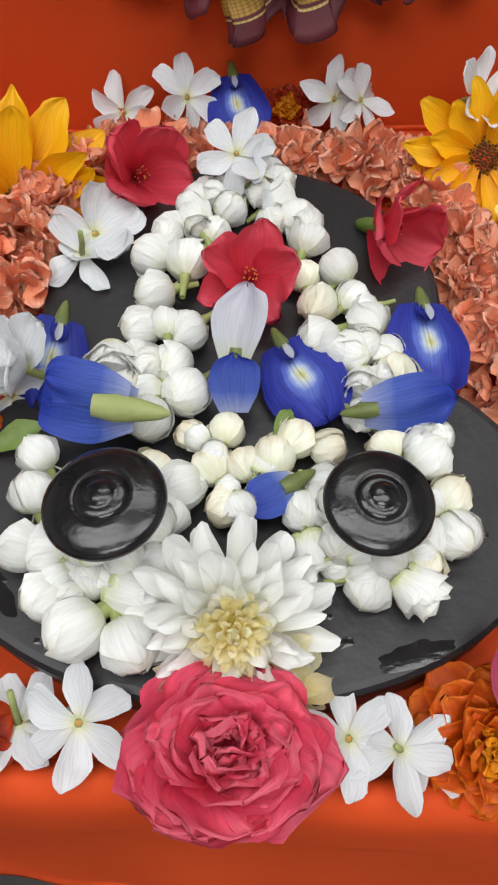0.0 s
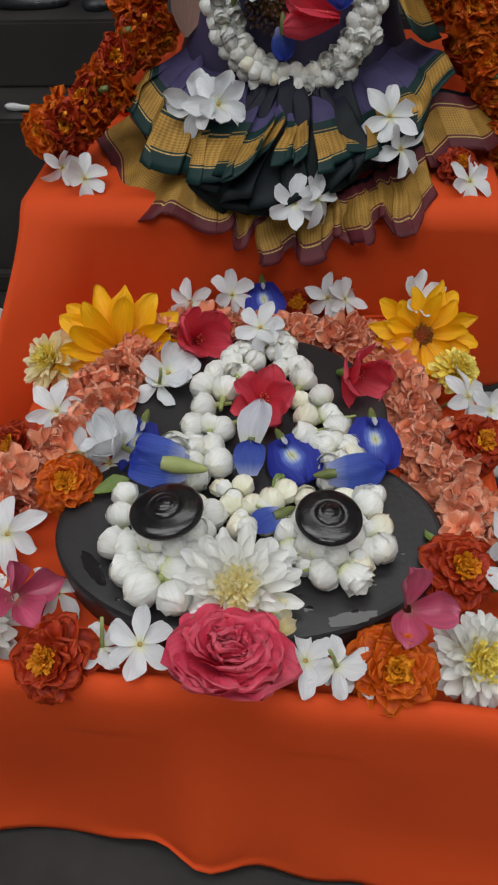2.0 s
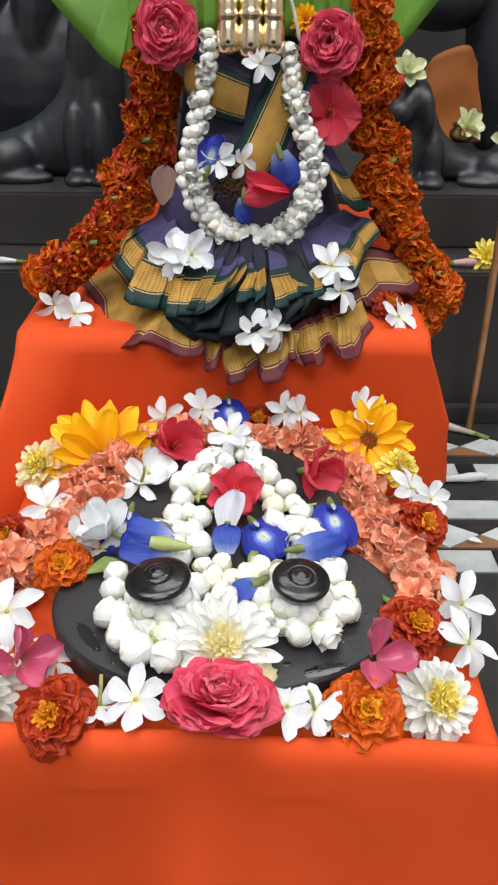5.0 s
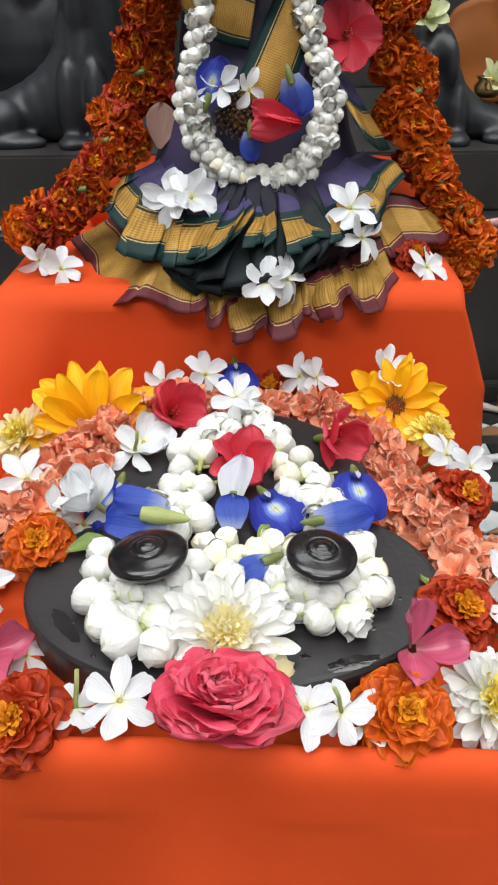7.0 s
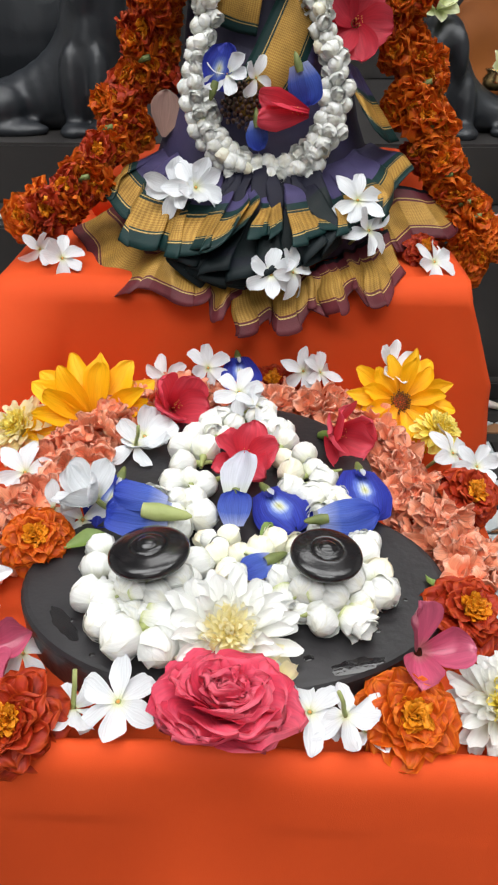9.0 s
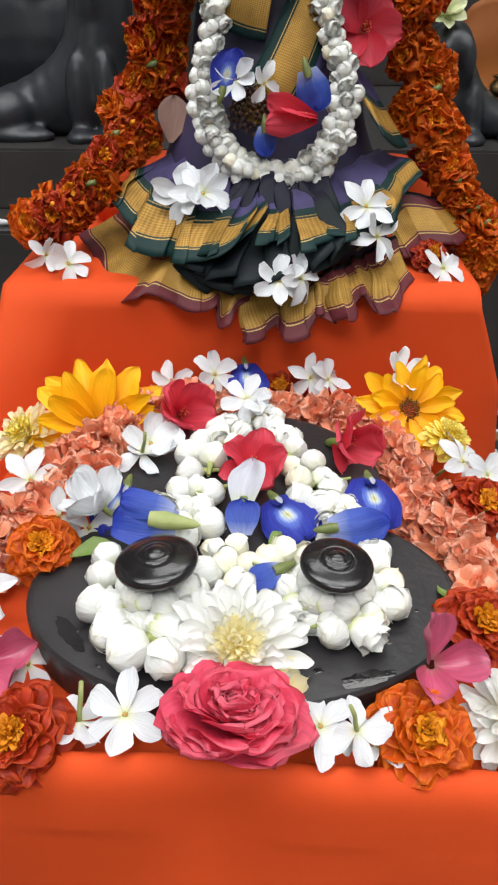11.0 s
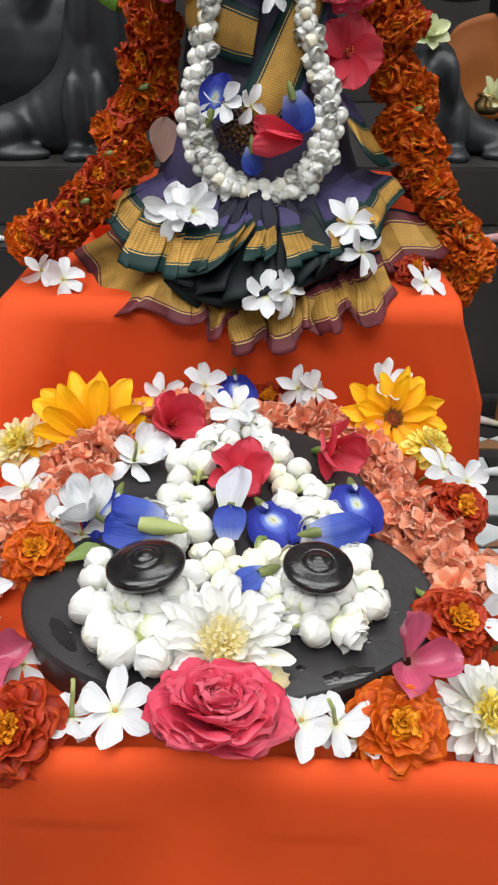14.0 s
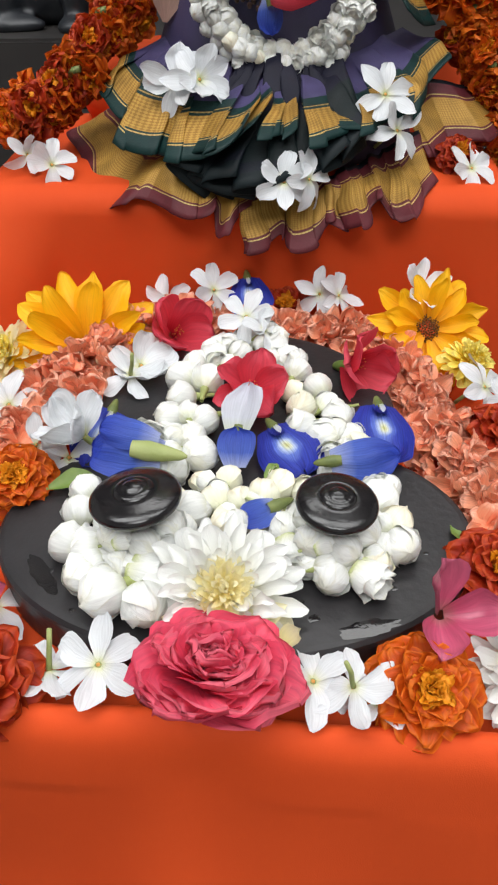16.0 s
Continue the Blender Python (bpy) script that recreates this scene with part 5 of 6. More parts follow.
part("body", ellipse_tube("body", [(0.008, 0.41, TOP, 0.105, 0.095), (0.008, 0.41, 0.10, 0.098, 0.088), (0.008, 0.41, 0.15, 0.078, 0.070), (0.010, 0.41, 0.19, 0.066, 0.056), (0.010, 0.412, 0.23, 0.060, 0.052), (0.010, 0.415, 0.28, 0.058, 0.048), (0.010, 0.42, 0.34, 0.05, 0.045), (0.010, 0.42, 0.40, 0.02, 0.02)], PURPLE_SILK), figure, label="plain purple silk wrapping")
silk("pallu", [(-0.022, 0.352, 0.168), (-0.008, 0.346, 0.190), (0.006, 0.348, 0.214), (0.020, 0.352, 0.240), (0.030, 0.357, 0.262)],
     [(0.028, 0.346, 0.150), (0.034, 0.344, 0.172), (0.046, 0.349, 0.200), (0.054, 0.355, 0.226), (0.060, 0.362, 0.250)], PALLU, pleats=1, amp=0.002, nu=50, bulge=0.006, seed=11, label="slanting gold-banded end of the sari")
silk("pallu", [(-0.044, 0.362, 0.232), (-0.030, 0.355, 0.222), (-0.014, 0.351, 0.215), (0.002, 0.350, 0.212)],
     [(-0.040, 0.368, 0.272), (-0.022, 0.360, 0.265), (-0.004, 0.357, 0.258), (0.010, 0.356, 0.252)], PALLU, pleats=1, amp=0.002, nu=50, bulge=0.004, seed=12, label="gold-banded fold across the chest")
silk("green_drape", [(-0.175, 0.44, 0.315), (-0.137, 0.43, 0.268), (-0.108, 0.425, 0.246), (-0.090, 0.42, 0.247), (-0.048, 0.41, 0.262)],
     [(-0.110, 0.46, 0.42), (-0.090, 0.45, 0.42), (-0.072, 0.445, 0.42), (-0.055, 0.44, 0.42), (-0.035, 0.44, 0.42)], GREEN_SILK, pleats=2, amp=0.004, seed=13, keep=0.5, rough=0.008, label="green silk hanging behind the roses")
silk("green_drape", [(0.062, 0.41, 0.258), (0.086, 0.415, 0.248), (0.106, 0.42, 0.247), (0.138, 0.43, 0.268), (0.176, 0.44, 0.315)],
     [(0.045, 0.44, 0.42), (0.068, 0.44, 0.42), (0.085, 0.445, 0.42), (0.105, 0.45, 0.42), (0.125, 0.46, 0.42)], GREEN_SILK, pleats=2, amp=0.004, seed=14, keep=0.5, rough=0.008, label="green silk hanging behind the roses")
silk("green_drape", [(-0.062, 0.392, 0.270), (-0.024, 0.364, 0.274), (0.008, 0.360, 0.276), (0.042, 0.364, 0.274), (0.078, 0.392, 0.268)],
     [(-0.055, 0.42, 0.42), (-0.024, 0.372, 0.42), (0.008, 0.366, 0.42), (0.042, 0.372, 0.42), (0.070, 0.42, 0.42)], GREEN_SILK, pleats=9, amp=0.0035, seed=15, keep=0.9, label="green silk pleats")


def gold_ornament():
    g = thing("gold_ornament", "three gilded ribbed pendants hanging at the waist", "ornament")
    for x, z, k in ((-0.0085, 0.262, 0.94), (0.0085, 0.259, 1.08), (0.0255, 0.262, 0.94)):
        prof = [(0.0, 0.0), (0.0045, 0.0006), (0.0070, 0.0030), (0.0078, 0.0075), (0.0080, 0.0140), (0.0074, 0.0200), (0.0064, 0.0235), (0.0062, 0.0250), (0.0070, 0.0262), (0.0073, 0.0285), (0.0070, 0.0305), (0.0063, 0.0320), (0.0066, 0.0345), (0.0066, 0.0385), (0.0058, 0.0405), (0.0050, 0.0420), (0.0057, 0.0438), (0.0056, 0.0465), (0.0044, 0.0485), (0.0036, 0.0500), (0.0044, 0.0525), (0.0040, 0.0560), (0.0022, 0.0585), (0.0, 0.0600)]
        p = part("pendant", lathe("pendant", prof, GOLD, 22), g, pose(x, 0.346, z, -6, 0, 0) @ Matrix.Diagonal((1.20 * k, 1.20 * k, 0.98 * k, 1)))
        part("drop", lathe("drop", [(0, -0.0016), (0.0013, -0.0005), (0.0016, 0.001), (0.0, 0.003)], DARK_SEED, 10), p, pose(0, -0.0076, 0.009, 70, 0, 0), "small dark inset")


gold_ornament()

# white necklace of jasmine buds
def necklace(path, n, label, seed):
    r = random.Random(seed)
    g = thing("jasmine_necklace", label, "garland")
    pts = spline(path, 120)
    for i in range(n):
        s = (i + 0.5) / n * 118
        k = int(s)
        p, d = pts[k], (pts[k + 1] - pts[k]).normalized()
        side = Vector((d.z, 0, -d.x)) * (1 if i % 3 == 0 else -1 if i % 3 == 1 else 0)
        thin = max(0.64, min(1.0, 1.0 - (p.z - 0.185) * 4.2))
        q = p + side * r.uniform(0.0036, 0.0056) * (1.25 if p.z < 0.19 else 0.9) * thin + Vector((0, -0.004 if i % 3 == 2 else 0.0, 0))
        aim = (side * 1.0 + Vector((0, -0.9, 0)) - Vector((0, 0, 0.45)) + Vector((r.uniform(-0.4, 0.4), 0, r.uniform(-0.4, 0.4)))).normalized()
        rot = aim.to_track_quat("Z", "Y").to_matrix().to_4x4()
        part("bud", r.choice(BUDS[1:7] + OPEN_BUDS), g, Matrix.Translation(q) @ rot @ pose(0, 0, -0.004, 0, 0, r.uniform(0, 360)) @ Matrix.Scale(r.uniform(0.76, 0.98) * (0.35 + 0.65 * thin), 4))
    part("string", tube("string", pts[::3], 0.0008, STRING, 6), g, label="white cotton thread")


necklace([(-0.022, 0.350, 0.275), (-0.026, 0.346, 0.245), (-0.036, 0.340, 0.207), (-0.039, 0.336, 0.177), (-0.029, 0.332, 0.147), (-0.009, 0.329, 0.132), (0.018, 0.327, 0.125), (0.042, 0.329, 0.136), (0.057, 0.333, 0.158), (0.060, 0.338, 0.188), (0.049, 0.344, 0.218), (0.041, 0.348, 0.245), (0.038, 0.352, 0.272)], 126, "thick hanging necklace of white jasmine buds", 21)

# marigold garlands
MG = [small_marigold_mesh("marigold", k % 2, k) for k in range(6)]


def marigold_garland(path, n, label, seed, rad=0.012, bright=0.5):
    r = random.Random(seed)
    g = thing("marigold_garland", label, "garland", group="marigold garlands")
    pts = spline(path, 60)
    for i in range(n):
        k = min(58, int((i + r.uniform(0.2, 0.8)) / n * 59))
        a = r.uniform(0, 360)
        off = Vector((math.cos(radians(a)) * rad, -abs(math.sin(radians(a))) * rad, math.sin(radians(a)) * rad * 0.5))
        aim = (off.normalized() + Vector((0, -0.5, 0.15)) + Vector((r.uniform(-0.5, 0.5), r.uniform(-0.3, 0.3), r.uniform(-0.5, 0.5)))).normalized()
        off *= r.uniform(0.75, 1.25)
        sway = Vector((math.sin(k * 0.62 + seed) * 0.005, 0, math.cos(k * 0.47 + seed) * 0.003))
        m = Matrix.Translation(pts[k] + sway + off * 0.7) @ aim.to_track_quat("Z", "Y").to_matrix().to_4x4() @ pose(0, 0, 0, 0, 0, r.uniform(0, 360)) @ Matrix.Diagonal((r.uniform(0.55, 0.98), r.uniform(0.55, 0.98), r.uniform(0.7, 1.1), 1))
        part("marigold", MG[r.randrange(3) * 2 + (0 if r.random() < bright else 1)], g, m)
    for i in range(max(3, n // 12)):
        k = r.randrange(4, 56)
        part("stem", tube("stem", [(0, 0, 0), (0.003, -0.001, 0.003), (0.008, -0.002, 0.004)], 0.0022, PEA_CALYX, 8), g, Matrix.Translation(pts[k] + Vector((r.uniform(-0.010, 0.004), -0.020, r.uniform(-0.004, 0.008)))), "cut green stem")


marigold_garland([(-0.066, 0.40, 0.300), (-0.069, 0.395, 0.252), (-0.075, 0.395, 0.222), (-0.081, 0.395, 0.192), (-0.096, 0.390, 0.164), (-0.113, 0.375, 0.140), (-0.134, 0.355, 0.114), (-0.160, 0.342, 0.094), (-0.178, 0.338, 0.082)], 66, "thick garland of dark orange and red marigolds", 31, 0.0115, 0.62)
marigold_garland([(0.100, 0.40, 0.290), (0.105, 0.395, 0.248), (0.118, 0.395, 0.216), (0.124, 0.395, 0.183), (0.134, 0.393, 0.153), (0.151, 0.386, 0.122), (0.168, 0.375, 0.092), (0.178, 0.368, 0.070), (0.183, 0.362, 0.046)], 70, "thick garland of orange and red marigolds", 32, 0.014, 0.88)
marigold(0.132, 0.318, 0.070, 40, 10, 0, 0.62, 1, 15, "small orange marigold with a green stem on the silk hem")

# orange cushion behind the figure, and the cord that hangs beside the ornament
cushion = ellipse_tube("cushion", [(0.0, 0.452, TOP, 0.05, 0.02), (0.0, 0.452, TOP + 0.002, 0.150, 0.040), (0.0, 0.452, TOP + 0.020, 0.158, 0.046), (0.0, 0.452, TOP + 0.045, 0.154, 0.044), (0.0, 0.452, TOP + 0.058, 0.140, 0.036), (0.0, 0.452, TOP + 0.064, 0.06, 0.016)], ORANGE, 48)
thing("cushion", "flat orange cloth cushion behind the draped figure", "cushion", cushion)
thing("white_cord", "thin white cotton cord hanging beside the gold ornament", "cord", tube("white_cord", spline([(0.046, 0.352, 0.272), (0.041, 0.350, 0.290), (0.033, 0.352, 0.318), (0.028, 0.372, 0.380)], 14), 0.0013, STRING, 8))

# loose flowers on the figure
rose(pose(-0.0572, 0.3580, 0.2768, 78, 0, 8), "round deep pink rose pinned at the shoulder", 5, 0.80)
rose(pose(0.0715, 0.3600, 0.2681, 78, 0, -14), "round deep pink rose pinned at the shoulder", 6, 0.80)
red_flower(pose(0.0730, 0.3660, 0.2188, 75, 15, 0), "bright red hibiscus hanging beside the necklace", 4, tilt=20, L=0.028)
red_flower(aimed((0.0400, 0.3190, 0.1670), (-1, -0.10, 0.10), 0), "bright red folded hibiscus bud on the necklace", 5, tilt=80, L=0.036, calyx=False, width=0.48)
many_petalled("chrysanthemum", "small orange-yellow chrysanthemum beside a rose", pose(0.050, 0.362, 0.284, 70, 0, 0), [(14, 0.012, 0.004, 5, 0.001, 0, 0, dict(tip=0.6, cup=0.4)), (12, 0.010, 0.004, 30, 0.001, 0.002, 0, dict(tip=0.6, cup=0.4)), (9, 0.007, 0.003, 60, 0.001, 0.003, 0, dict(tip=0.6, cup=0.4))], [SUN_P], None, "chrysanthemums", 16)
crape_jasmine(-0.0545, 0.3060, 0.1187, 60, -10, 0, 1.2, petals=7)
crape_jasmine(-0.0396, 0.3020, 0.1206, 55, 12, 25, 1.2, petals=8)
crape_jasmine(0.077, 0.303, 0.112, 60, 5, 10, 1.1, petals=6)
crape_jasmine(0.086, 0.297, 0.092, 50, 15, 30, 1.1)
crape_jasmine(0.015, 0.256, 0.073, 52, -8, 0, 1.05)
crape_jasmine(0.030, 0.258, 0.074, 60, 22, 40, 0.95)
crape_jasmine(0.138, 0.300, 0.068, 45, 10, 15, 1.0)
crape_jasmine(-0.1623, 0.3120, 0.0722, 80, 0, 40, 0.85)
crape_jasmine(-0.1426, 0.3000, 0.0691, 55, 12, 15, 1.0)
crape_jasmine(-0.0167, 0.3220, 0.1912, 70, -10, 0, 1.0)
crape_jasmine(0.003, 0.328, 0.188, 80, 20, 20, 0.82, petals=4)
crape_jasmine(0.0159, 0.3380, 0.2572, 80, 10, 10, 0.8)
pea_flower(pose(-0.0260, 0.3180, 0.1823, 100, -20, 195), "bright blue butterfly pea flower on the necklace", 11, size=0.80)
pea_flower(pose(0.0316, 0.3200, 0.1972, -85, 20, 165), "deep blue butterfly pea flower on the necklace", 12, size=0.78, back=True, lips=False)
pea_flower(pose(0.004, 0.322, 0.162, -75, 0, 200), "deep blue butterfly pea petal behind a red flower", 13, size=0.55, back=True, lips=False)
thing("dried_flower", "cluster of dark brown dried florets", "dried flower", stud_mesh("dried_flower", 0.016, 0.010, 60, 0.0016, DARK_SEED, 5), m=pose(-0.006, 0.333, 0.170, 70, 0, 0))
thing("fallen_petal", "pale pink dry petal caught in the marigolds", "petal", petal("fallen_petal", petal_mat("dusty_pink_petal", [(0, (0.5, 0.3, 0.24)), (1, (0.56, 0.36, 0.30))], 0.6), L=0.034, W=0.026, tip=0.6, cup=0.3, ruffle=0.05, seed=3), m=pose(-0.070, 0.375, 0.142, 85, 10, 20))

# ---- carved animals on the platform ----
def carved(name, label, blobs):
    """A carved stone figure: rounded masses blended into one body."""
    bm = bmesh.new()
    for x, y, z, rx, ry, rz, ay in blobs:
        bmesh.ops.create_uvsphere(bm, u_segments=20, v_segments=12, radius=1.0, matrix=Matrix.Translation((x, y, z)) @ pose(0, 0, 0, 0, ay, 0) @ Matrix.Diagonal((rx, ry, rz, 1)))
    ob = thing(name, label, "statue", bm_mesh(name, bm, CARVED))
    mod = ob.modifiers.new("blend", "REMESH")
    mod.mode, mod.voxel_size, mod.use_smooth_shade = "VOXEL", 0.0035, True
    sm = ob.modifiers.new("soft", "SMOOTH")
    sm.factor, sm.iterations = 0.6, 7
    return ob


def flank(tops, base, y, ry, n=16, depth=0.5):
    """A run of masses whose upper line follows tops (x, z) and which stand on base."""
    out = []
    for q in spline([(x, 0, z) for x, z in tops], n):
        rz = (q.z - base) * depth
        out.append((q.x, y, q.z - rz, max(0.016, min(0.030, rz)), ry, rz, 0))
    return out


carved("stone_animal", "carved black stone animal seated on the dark platform", flank([(-0.430, 0.138), (-0.350, 0.143), (-0.306, 0.150), (-0.262, 0.166), (-0.226, 0.192), (-0.206, 0.222), (-0.196, 0.260), (-0.186, 0.310), (-0.176, 0.370)], 0.094, 0.700, 0.034, 18) + [
    (-0.192, 0.690, 0.170, 0.026, 0.034, 0.080, 8), (-0.186, 0.690, 0.250, 0.022, 0.032, 0.080, 6), (-0.176, 0.690, 0.330, 0.026, 0.034, 0.070, 6), (-0.300, 0.668, 0.122, 0.036, 0.030, 0.028, -20), (-0.285, 0.655, 0.103, 0.048, 0.020, 0.010, 0),
    (-0.207, 0.664, 0.140, 0.016, 0.018, 0.050, 0), (-0.176, 0.664, 0.140, 0.014, 0.018, 0.050, 0), (-0.207, 0.648, 0.102, 0.018, 0.024, 0.010, 0), (-0.176, 0.648, 0.102, 0.016, 0.024, 0.010, 0)])
carved("stone_figure", "dark carved stone figure rising behind the seated animal", [
    (-0.290, 0.82, 0.20, 0.10, 0.07, 0.11, 0), (-0.268, 0.80, 0.28, 0.030, 0.05, 0.12, 8), (-0.35, 0.80, 0.33, 0.06, 0.05, 0.12, 0), (-0.22, 0.86, 0.36, 0.08, 0.05, 0.10, 0)])
carved("stone_animal", "carved black stone animal with drooping ears on the dark platform", flank([(0.218, 0.196), (0.232, 0.166), (0.254, 0.147), (0.284, 0.135), (0.320, 0.130), (0.380, 0.132), (0.430, 0.126)], 0.094, 0.695, 0.034, 18) + [
    (0.203, 0.668, 0.194, 0.026, 0.030, 0.026, 20), (0.186, 0.648, 0.182, 0.018, 0.022, 0.018, 30), (0.221, 0.645, 0.182, 0.009, 0.010, 0.026, -8), (0.216, 0.675, 0.150, 0.026, 0.030, 0.046, -10),
    (0.206, 0.660, 0.128, 0.015, 0.018, 0.042, 0), (0.236, 0.660, 0.124, 0.014, 0.018, 0.038, 0), (0.202, 0.644, 0.102, 0.019, 0.024, 0.010, 0), (0.235, 0.644, 0.102, 0.018, 0.024, 0.010, 0), (0.330, 0.665, 0.114, 0.036, 0.028, 0.024, 10), (0.310, 0.652, 0.102, 0.044, 0.020, 0.010, 0)])
carved("stone_figure", "dark carved stone figure leaning behind the eared animal", [
    (0.27, 0.86, 0.30, 0.075, 0.06, 0.045, 0), (0.36, 0.86, 0.26, 0.050, 0.06, 0.16, 0), (0.32, 0.86, 0.36, 0.10, 0.06, 0.06, 0)])
thicken(thing("saffron_cloth", "saffron cloth hanging on the stone figure", "cloth", drape("saffron_cloth", [(0.232, 0.795, 0.130), (0.262, 0.785, 0.126), (0.298, 0.785, 0.124), (0.330, 0.795, 0.126)], [(0.234, 0.802, 0.200), (0.256, 0.795, 0.229), (0.298, 0.795, 0.241), (0.316, 0.802, 0.222)], SAFFRON, pleats=1, amp=0.002, nu=60, keep=0.9, rough=0.006)), 0.001)
thing("brass_pot", "small round brass pot on the stone animal's back", "pot", lathe("brass_pot", [(0.0, 0.0), (0.010, 0.0), (0.016, 0.006), (0.017, 0.012), (0.012, 0.018), (0.015, 0.021), (0.0155, 0.022), (0.013, 0.0215), (0.010, 0.017), (0.0, 0.012)], BRASS, 28), m=pose(0.282, 0.705, 0.140))


def ivory_flower(m, label, seed):
    return many_petalled("ivory_flower", label, m, [(6, 0.026, 0.016, 25, 0.001, 0, 0, dict(tip=0.5, cup=0.5, nu=6, nv=7, ruffle=0.05)), (5, 0.022, 0.013, 55, 0.001, 0.002, 0, dict(tip=0.5, cup=0.5, nu=6, nv=7))], [IVORY_P], None, "ivory flowers", seed)


ivory_flower(pose(0.190, 0.655, 0.222, 50, 20, 0), "greenish ivory flower on the stone animal's head", 41)
ivory_flower(pose(0.282, 0.700, 0.158, 60, 0, 40), "greenish ivory flower lying in the brass pot", 42)
ivory_flower(pose(0.330, 0.680, 0.142, 60, 10, 10), "greenish ivory flower on the stone animal's back", 43)

# slim copper rod leaning on the step
thing("copper_rod", "slim copper rod standing on the floor, leaning back", "rod", tube("copper_rod", [(0.284, 0.472, FLOOR + 0.001), (0.279, 0.471, -0.06), (0.272, 0.470, 0.10), (0.266, 0.469, 0.24)], 0.0042, COPPER, 14))
many_petalled("chrysanthemum", "small yellow chrysanthemum lying on the step", pose(0.284, 0.535, STEP1 + 0.012, 60, 0, 0), [(14, 0.020, 0.007, 8, 0.001, 0, 0, dict(tip=0.6, cup=0.5)), (12, 0.016, 0.006, 35, 0.001, 0.002, 0, dict(tip=0.6, cup=0.5)), (8, 0.011, 0.005, 60, 0.001, 0.003, 0, dict(tip=0.6, cup=0.5))], [YELLOW_P], None, "chrysanthemums", 44)


def floor_bud(x, y, z, ang, mat, label, L=0.05, R=0.0055):
    g = thing("tuberose_bud", label, "flower bud", group="fallen buds", m=pose(x, y, z, 0, 0, ang))
    prof = [(0.0, 0.0), (R * 0.55, 0.001), (R * 0.7, L * 0.3), (R, L * 0.62), (R * 0.85, L * 0.85), (R * 0.4, L * 0.97), (0.0, L)]
    V = [(r0 * math.cos(k * math.tau / 14), q, r0 * math.sin(k * math.tau / 14)) for k in range(14) for r0, q in prof]
    U = [(k / 14, q / L) for k in range(14) for r0, q in prof]
    part("bud", mesh_of("bud", V, grid_faces(14, len(prof), True), mat, U), g, pose(0, 0, R))
    part("stem", tube("stem", [(0, 0.003, R), (0, -0.008, R * 0.9), (0, -0.016, R * 0.7)], R * 0.55, GREEN, 8), g, label="green stalk end")
    return g


floor_bud(0.226, 0.366, FLOOR, -82, WHITE_P, "white tuberose bud fallen on the tiled floor", 0.055)
floor_bud(0.290, 0.462, FLOOR, 60, petal_mat("pinkish_bud", [(0, (0.4, 0.45, 0.2)), (0.4, (0.75, 0.62, 0.6)), (1, (0.72, 0.5, 0.52))]), "pink-white tuberose bud fallen on the tiled floor", 0.06)
floor_bud(0.245, 0.530, STEP1, -85, petal_mat("rosy_bud", [(0, (0.7, 0.6, 0.55)), (0.5, (0.72, 0.38, 0.4)), (1, (0.7, 0.5, 0.5))]), "rosy bud lying on the dark step", 0.032)
floor_bud(-0.262, 0.530, STEP1, 80, WHITE_P, "white bud lying on the dark step", 0.03, 0.004)
thing("fallen_petal", "small white petal fallen on the tiled floor", "petal", petal("fallen_petal", WHITE_P, L=0.014, W=0.010, tip=0.8, cup=0.4, seed=9), m=pose(0.243, 0.262, FLOOR + 0.004, 0, 10, 70))

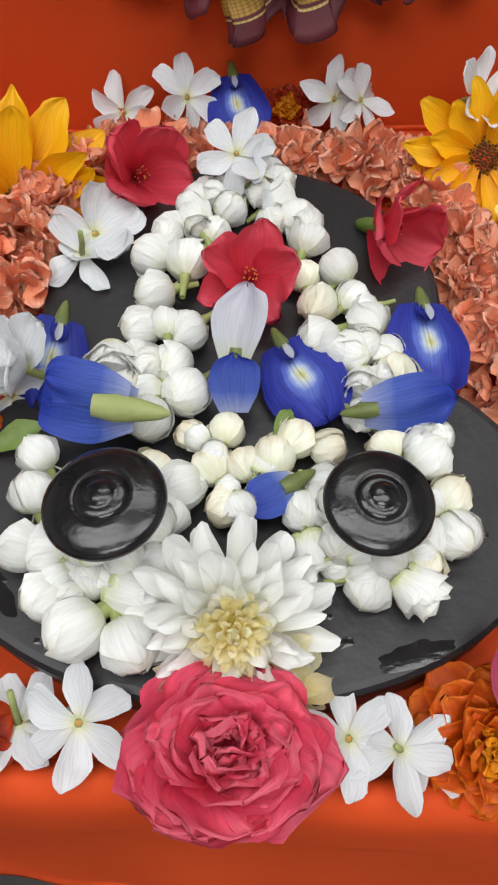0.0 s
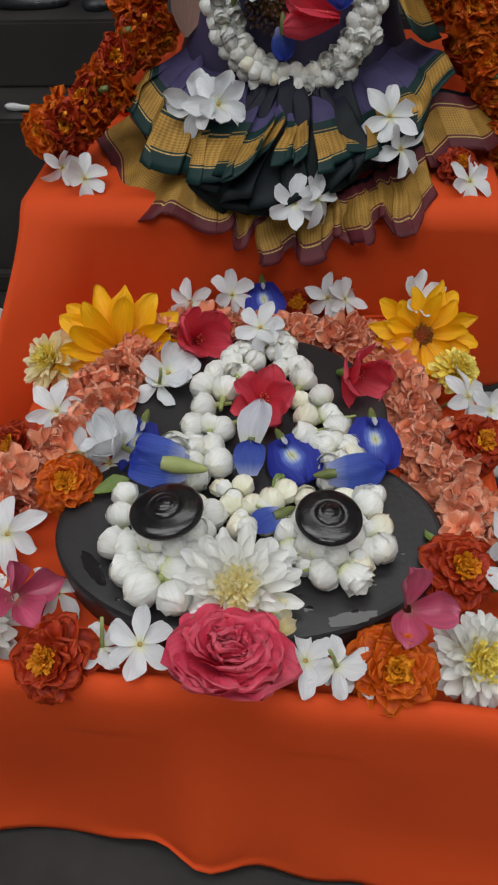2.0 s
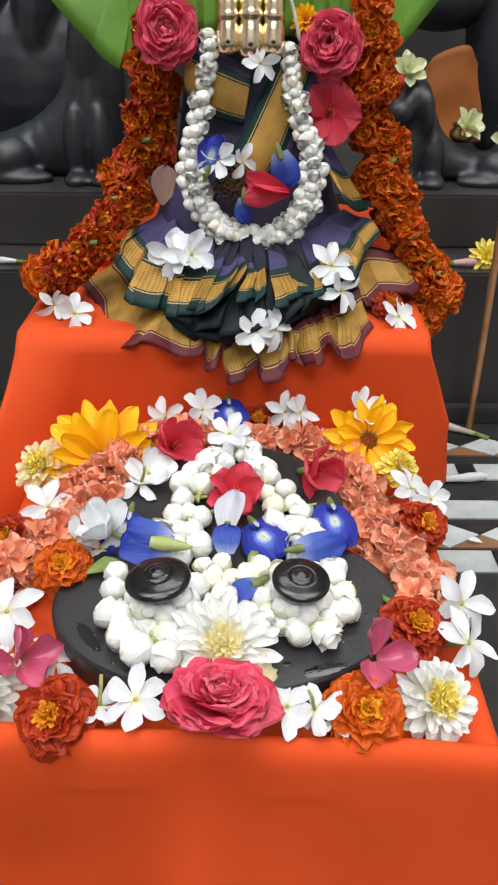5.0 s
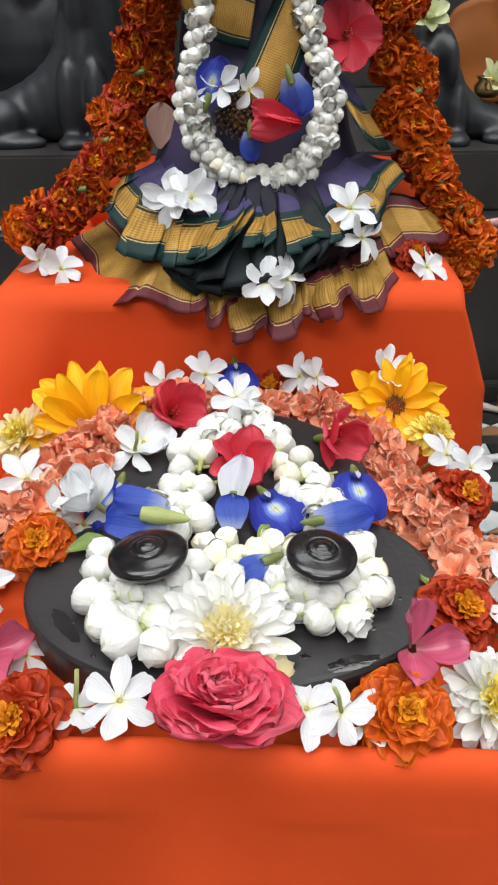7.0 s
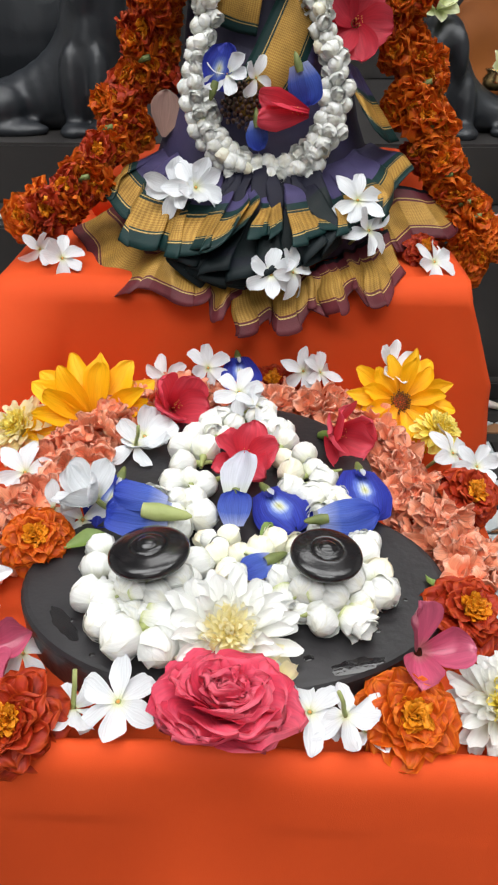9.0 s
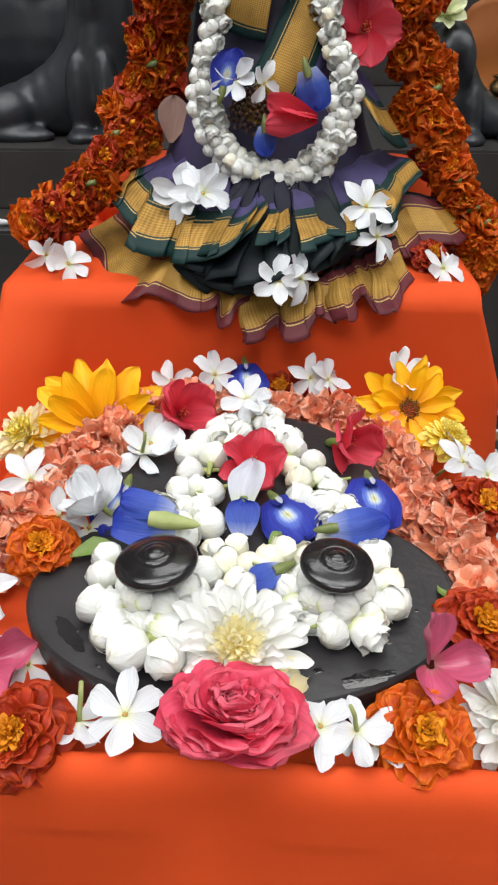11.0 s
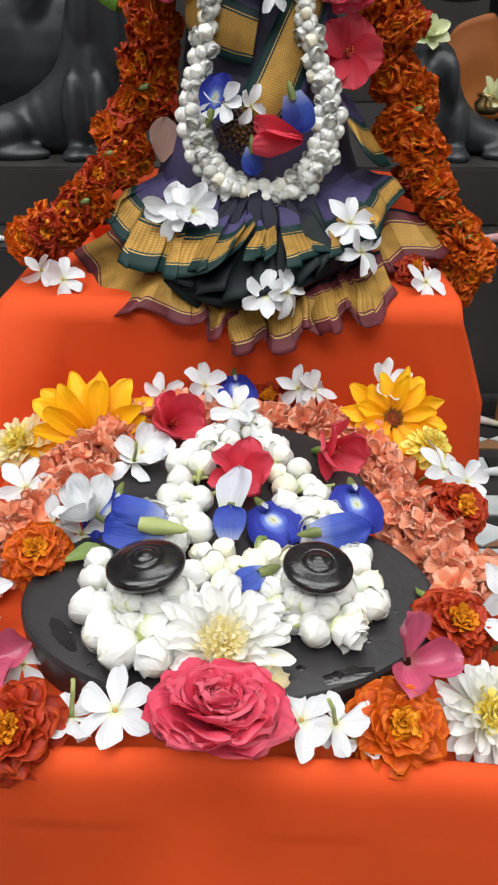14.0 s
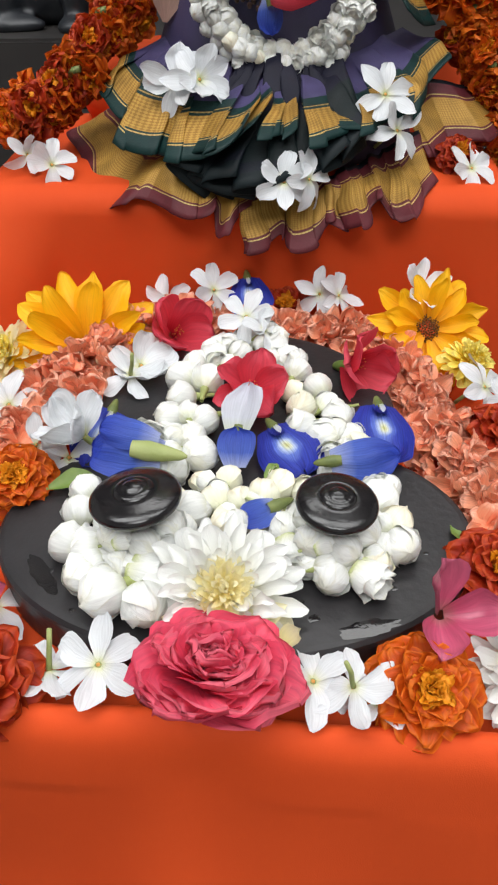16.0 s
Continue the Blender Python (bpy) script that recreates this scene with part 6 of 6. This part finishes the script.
# ---- light panels added at the ceiling, out of view, glowing along with the lamps ----
GLOW = bpy.data.materials.new("lit_diffuser")
GLOW.use_nodes = True
GLOW.node_tree.nodes["Principled BSDF"].inputs["Emission Color"].default_value = (1, 0.97, 0.93, 1)
GLOW.node_tree.nodes["Principled BSDF"].inputs["Emission Strength"].default_value = 2.6
for x, y in ((-0.95, -0.10), (0.95, -0.10), (0.2, 1.5), (0.1, -1.7)):
    c = thing("ceiling_light", "unseen wide white light panel added at the ceiling", "ceiling light", group="ceiling lights", m=pose(x, y, 2.45))
    part("frame", box_mesh("frame", -0.94, 0.94, -0.54, 0.54, 0.0, 0.05, CEILING, 0.004), c)
    part("diffuser", box_mesh("diffuser", -0.90, 0.90, -0.50, 0.50, -0.012, -0.001, GLOW, 0.002), c, label="glowing white diffuser")

# ---- inlaid tile borders of the floor ----
def prism(name, pts, mat, h=0.0022):
    return slab_mesh(name, pts, 0.0, h, mat, 0.0006)


BAR = prism("tile", [(-0.041, -0.015), (0.041, -0.015), (0.041, 0.015), (-0.041, 0.015)], WHITE_TILE)
BAR_END = prism("tile", [(-0.009, -0.015), (0.009, -0.015), (0.009, 0.015), (-0.009, 0.015)], BLACK_TILE)
DIA = prism("tile", [(-0.034, 0), (0, -0.0195), (0.034, 0), (0, 0.0195)], WHITE_TILE)
TRI_B = prism("tile", [(-0.033, 0), (0.033, 0), (0, 0.0185)], BROWN_TILE)
TRI_K = prism("tile", [(-0.033, 0), (0, -0.0185), (0.033, 0)], BLACK_TILE)
for row, (yc, kind) in enumerate(((0.238, "bar"), (0.277, "dia"), (0.318, "bar"), (0.387, "bar"), (0.440, "dia"))):
    for i in range(-8, 9):
        if abs(i) < 1:
            continue
        if kind == "bar":
            x = i * 0.104 + (0.03 if row == 2 else 0.0)
            part("tile", BAR, floor, pose(x, yc, FLOOR))
            part("tile", BAR_END, floor, pose(x + 0.052, yc, FLOOR))
        else:
            x = i * 0.070 + (0.02 if row == 4 else 0.0)
            part("tile", DIA, floor, pose(x, yc, FLOOR))
            part("tile", TRI_B, floor, pose(x + 0.035, yc - 0.0198, FLOOR))
            part("tile", TRI_K, floor, pose(x + 0.035, yc + 0.0198, FLOOR))
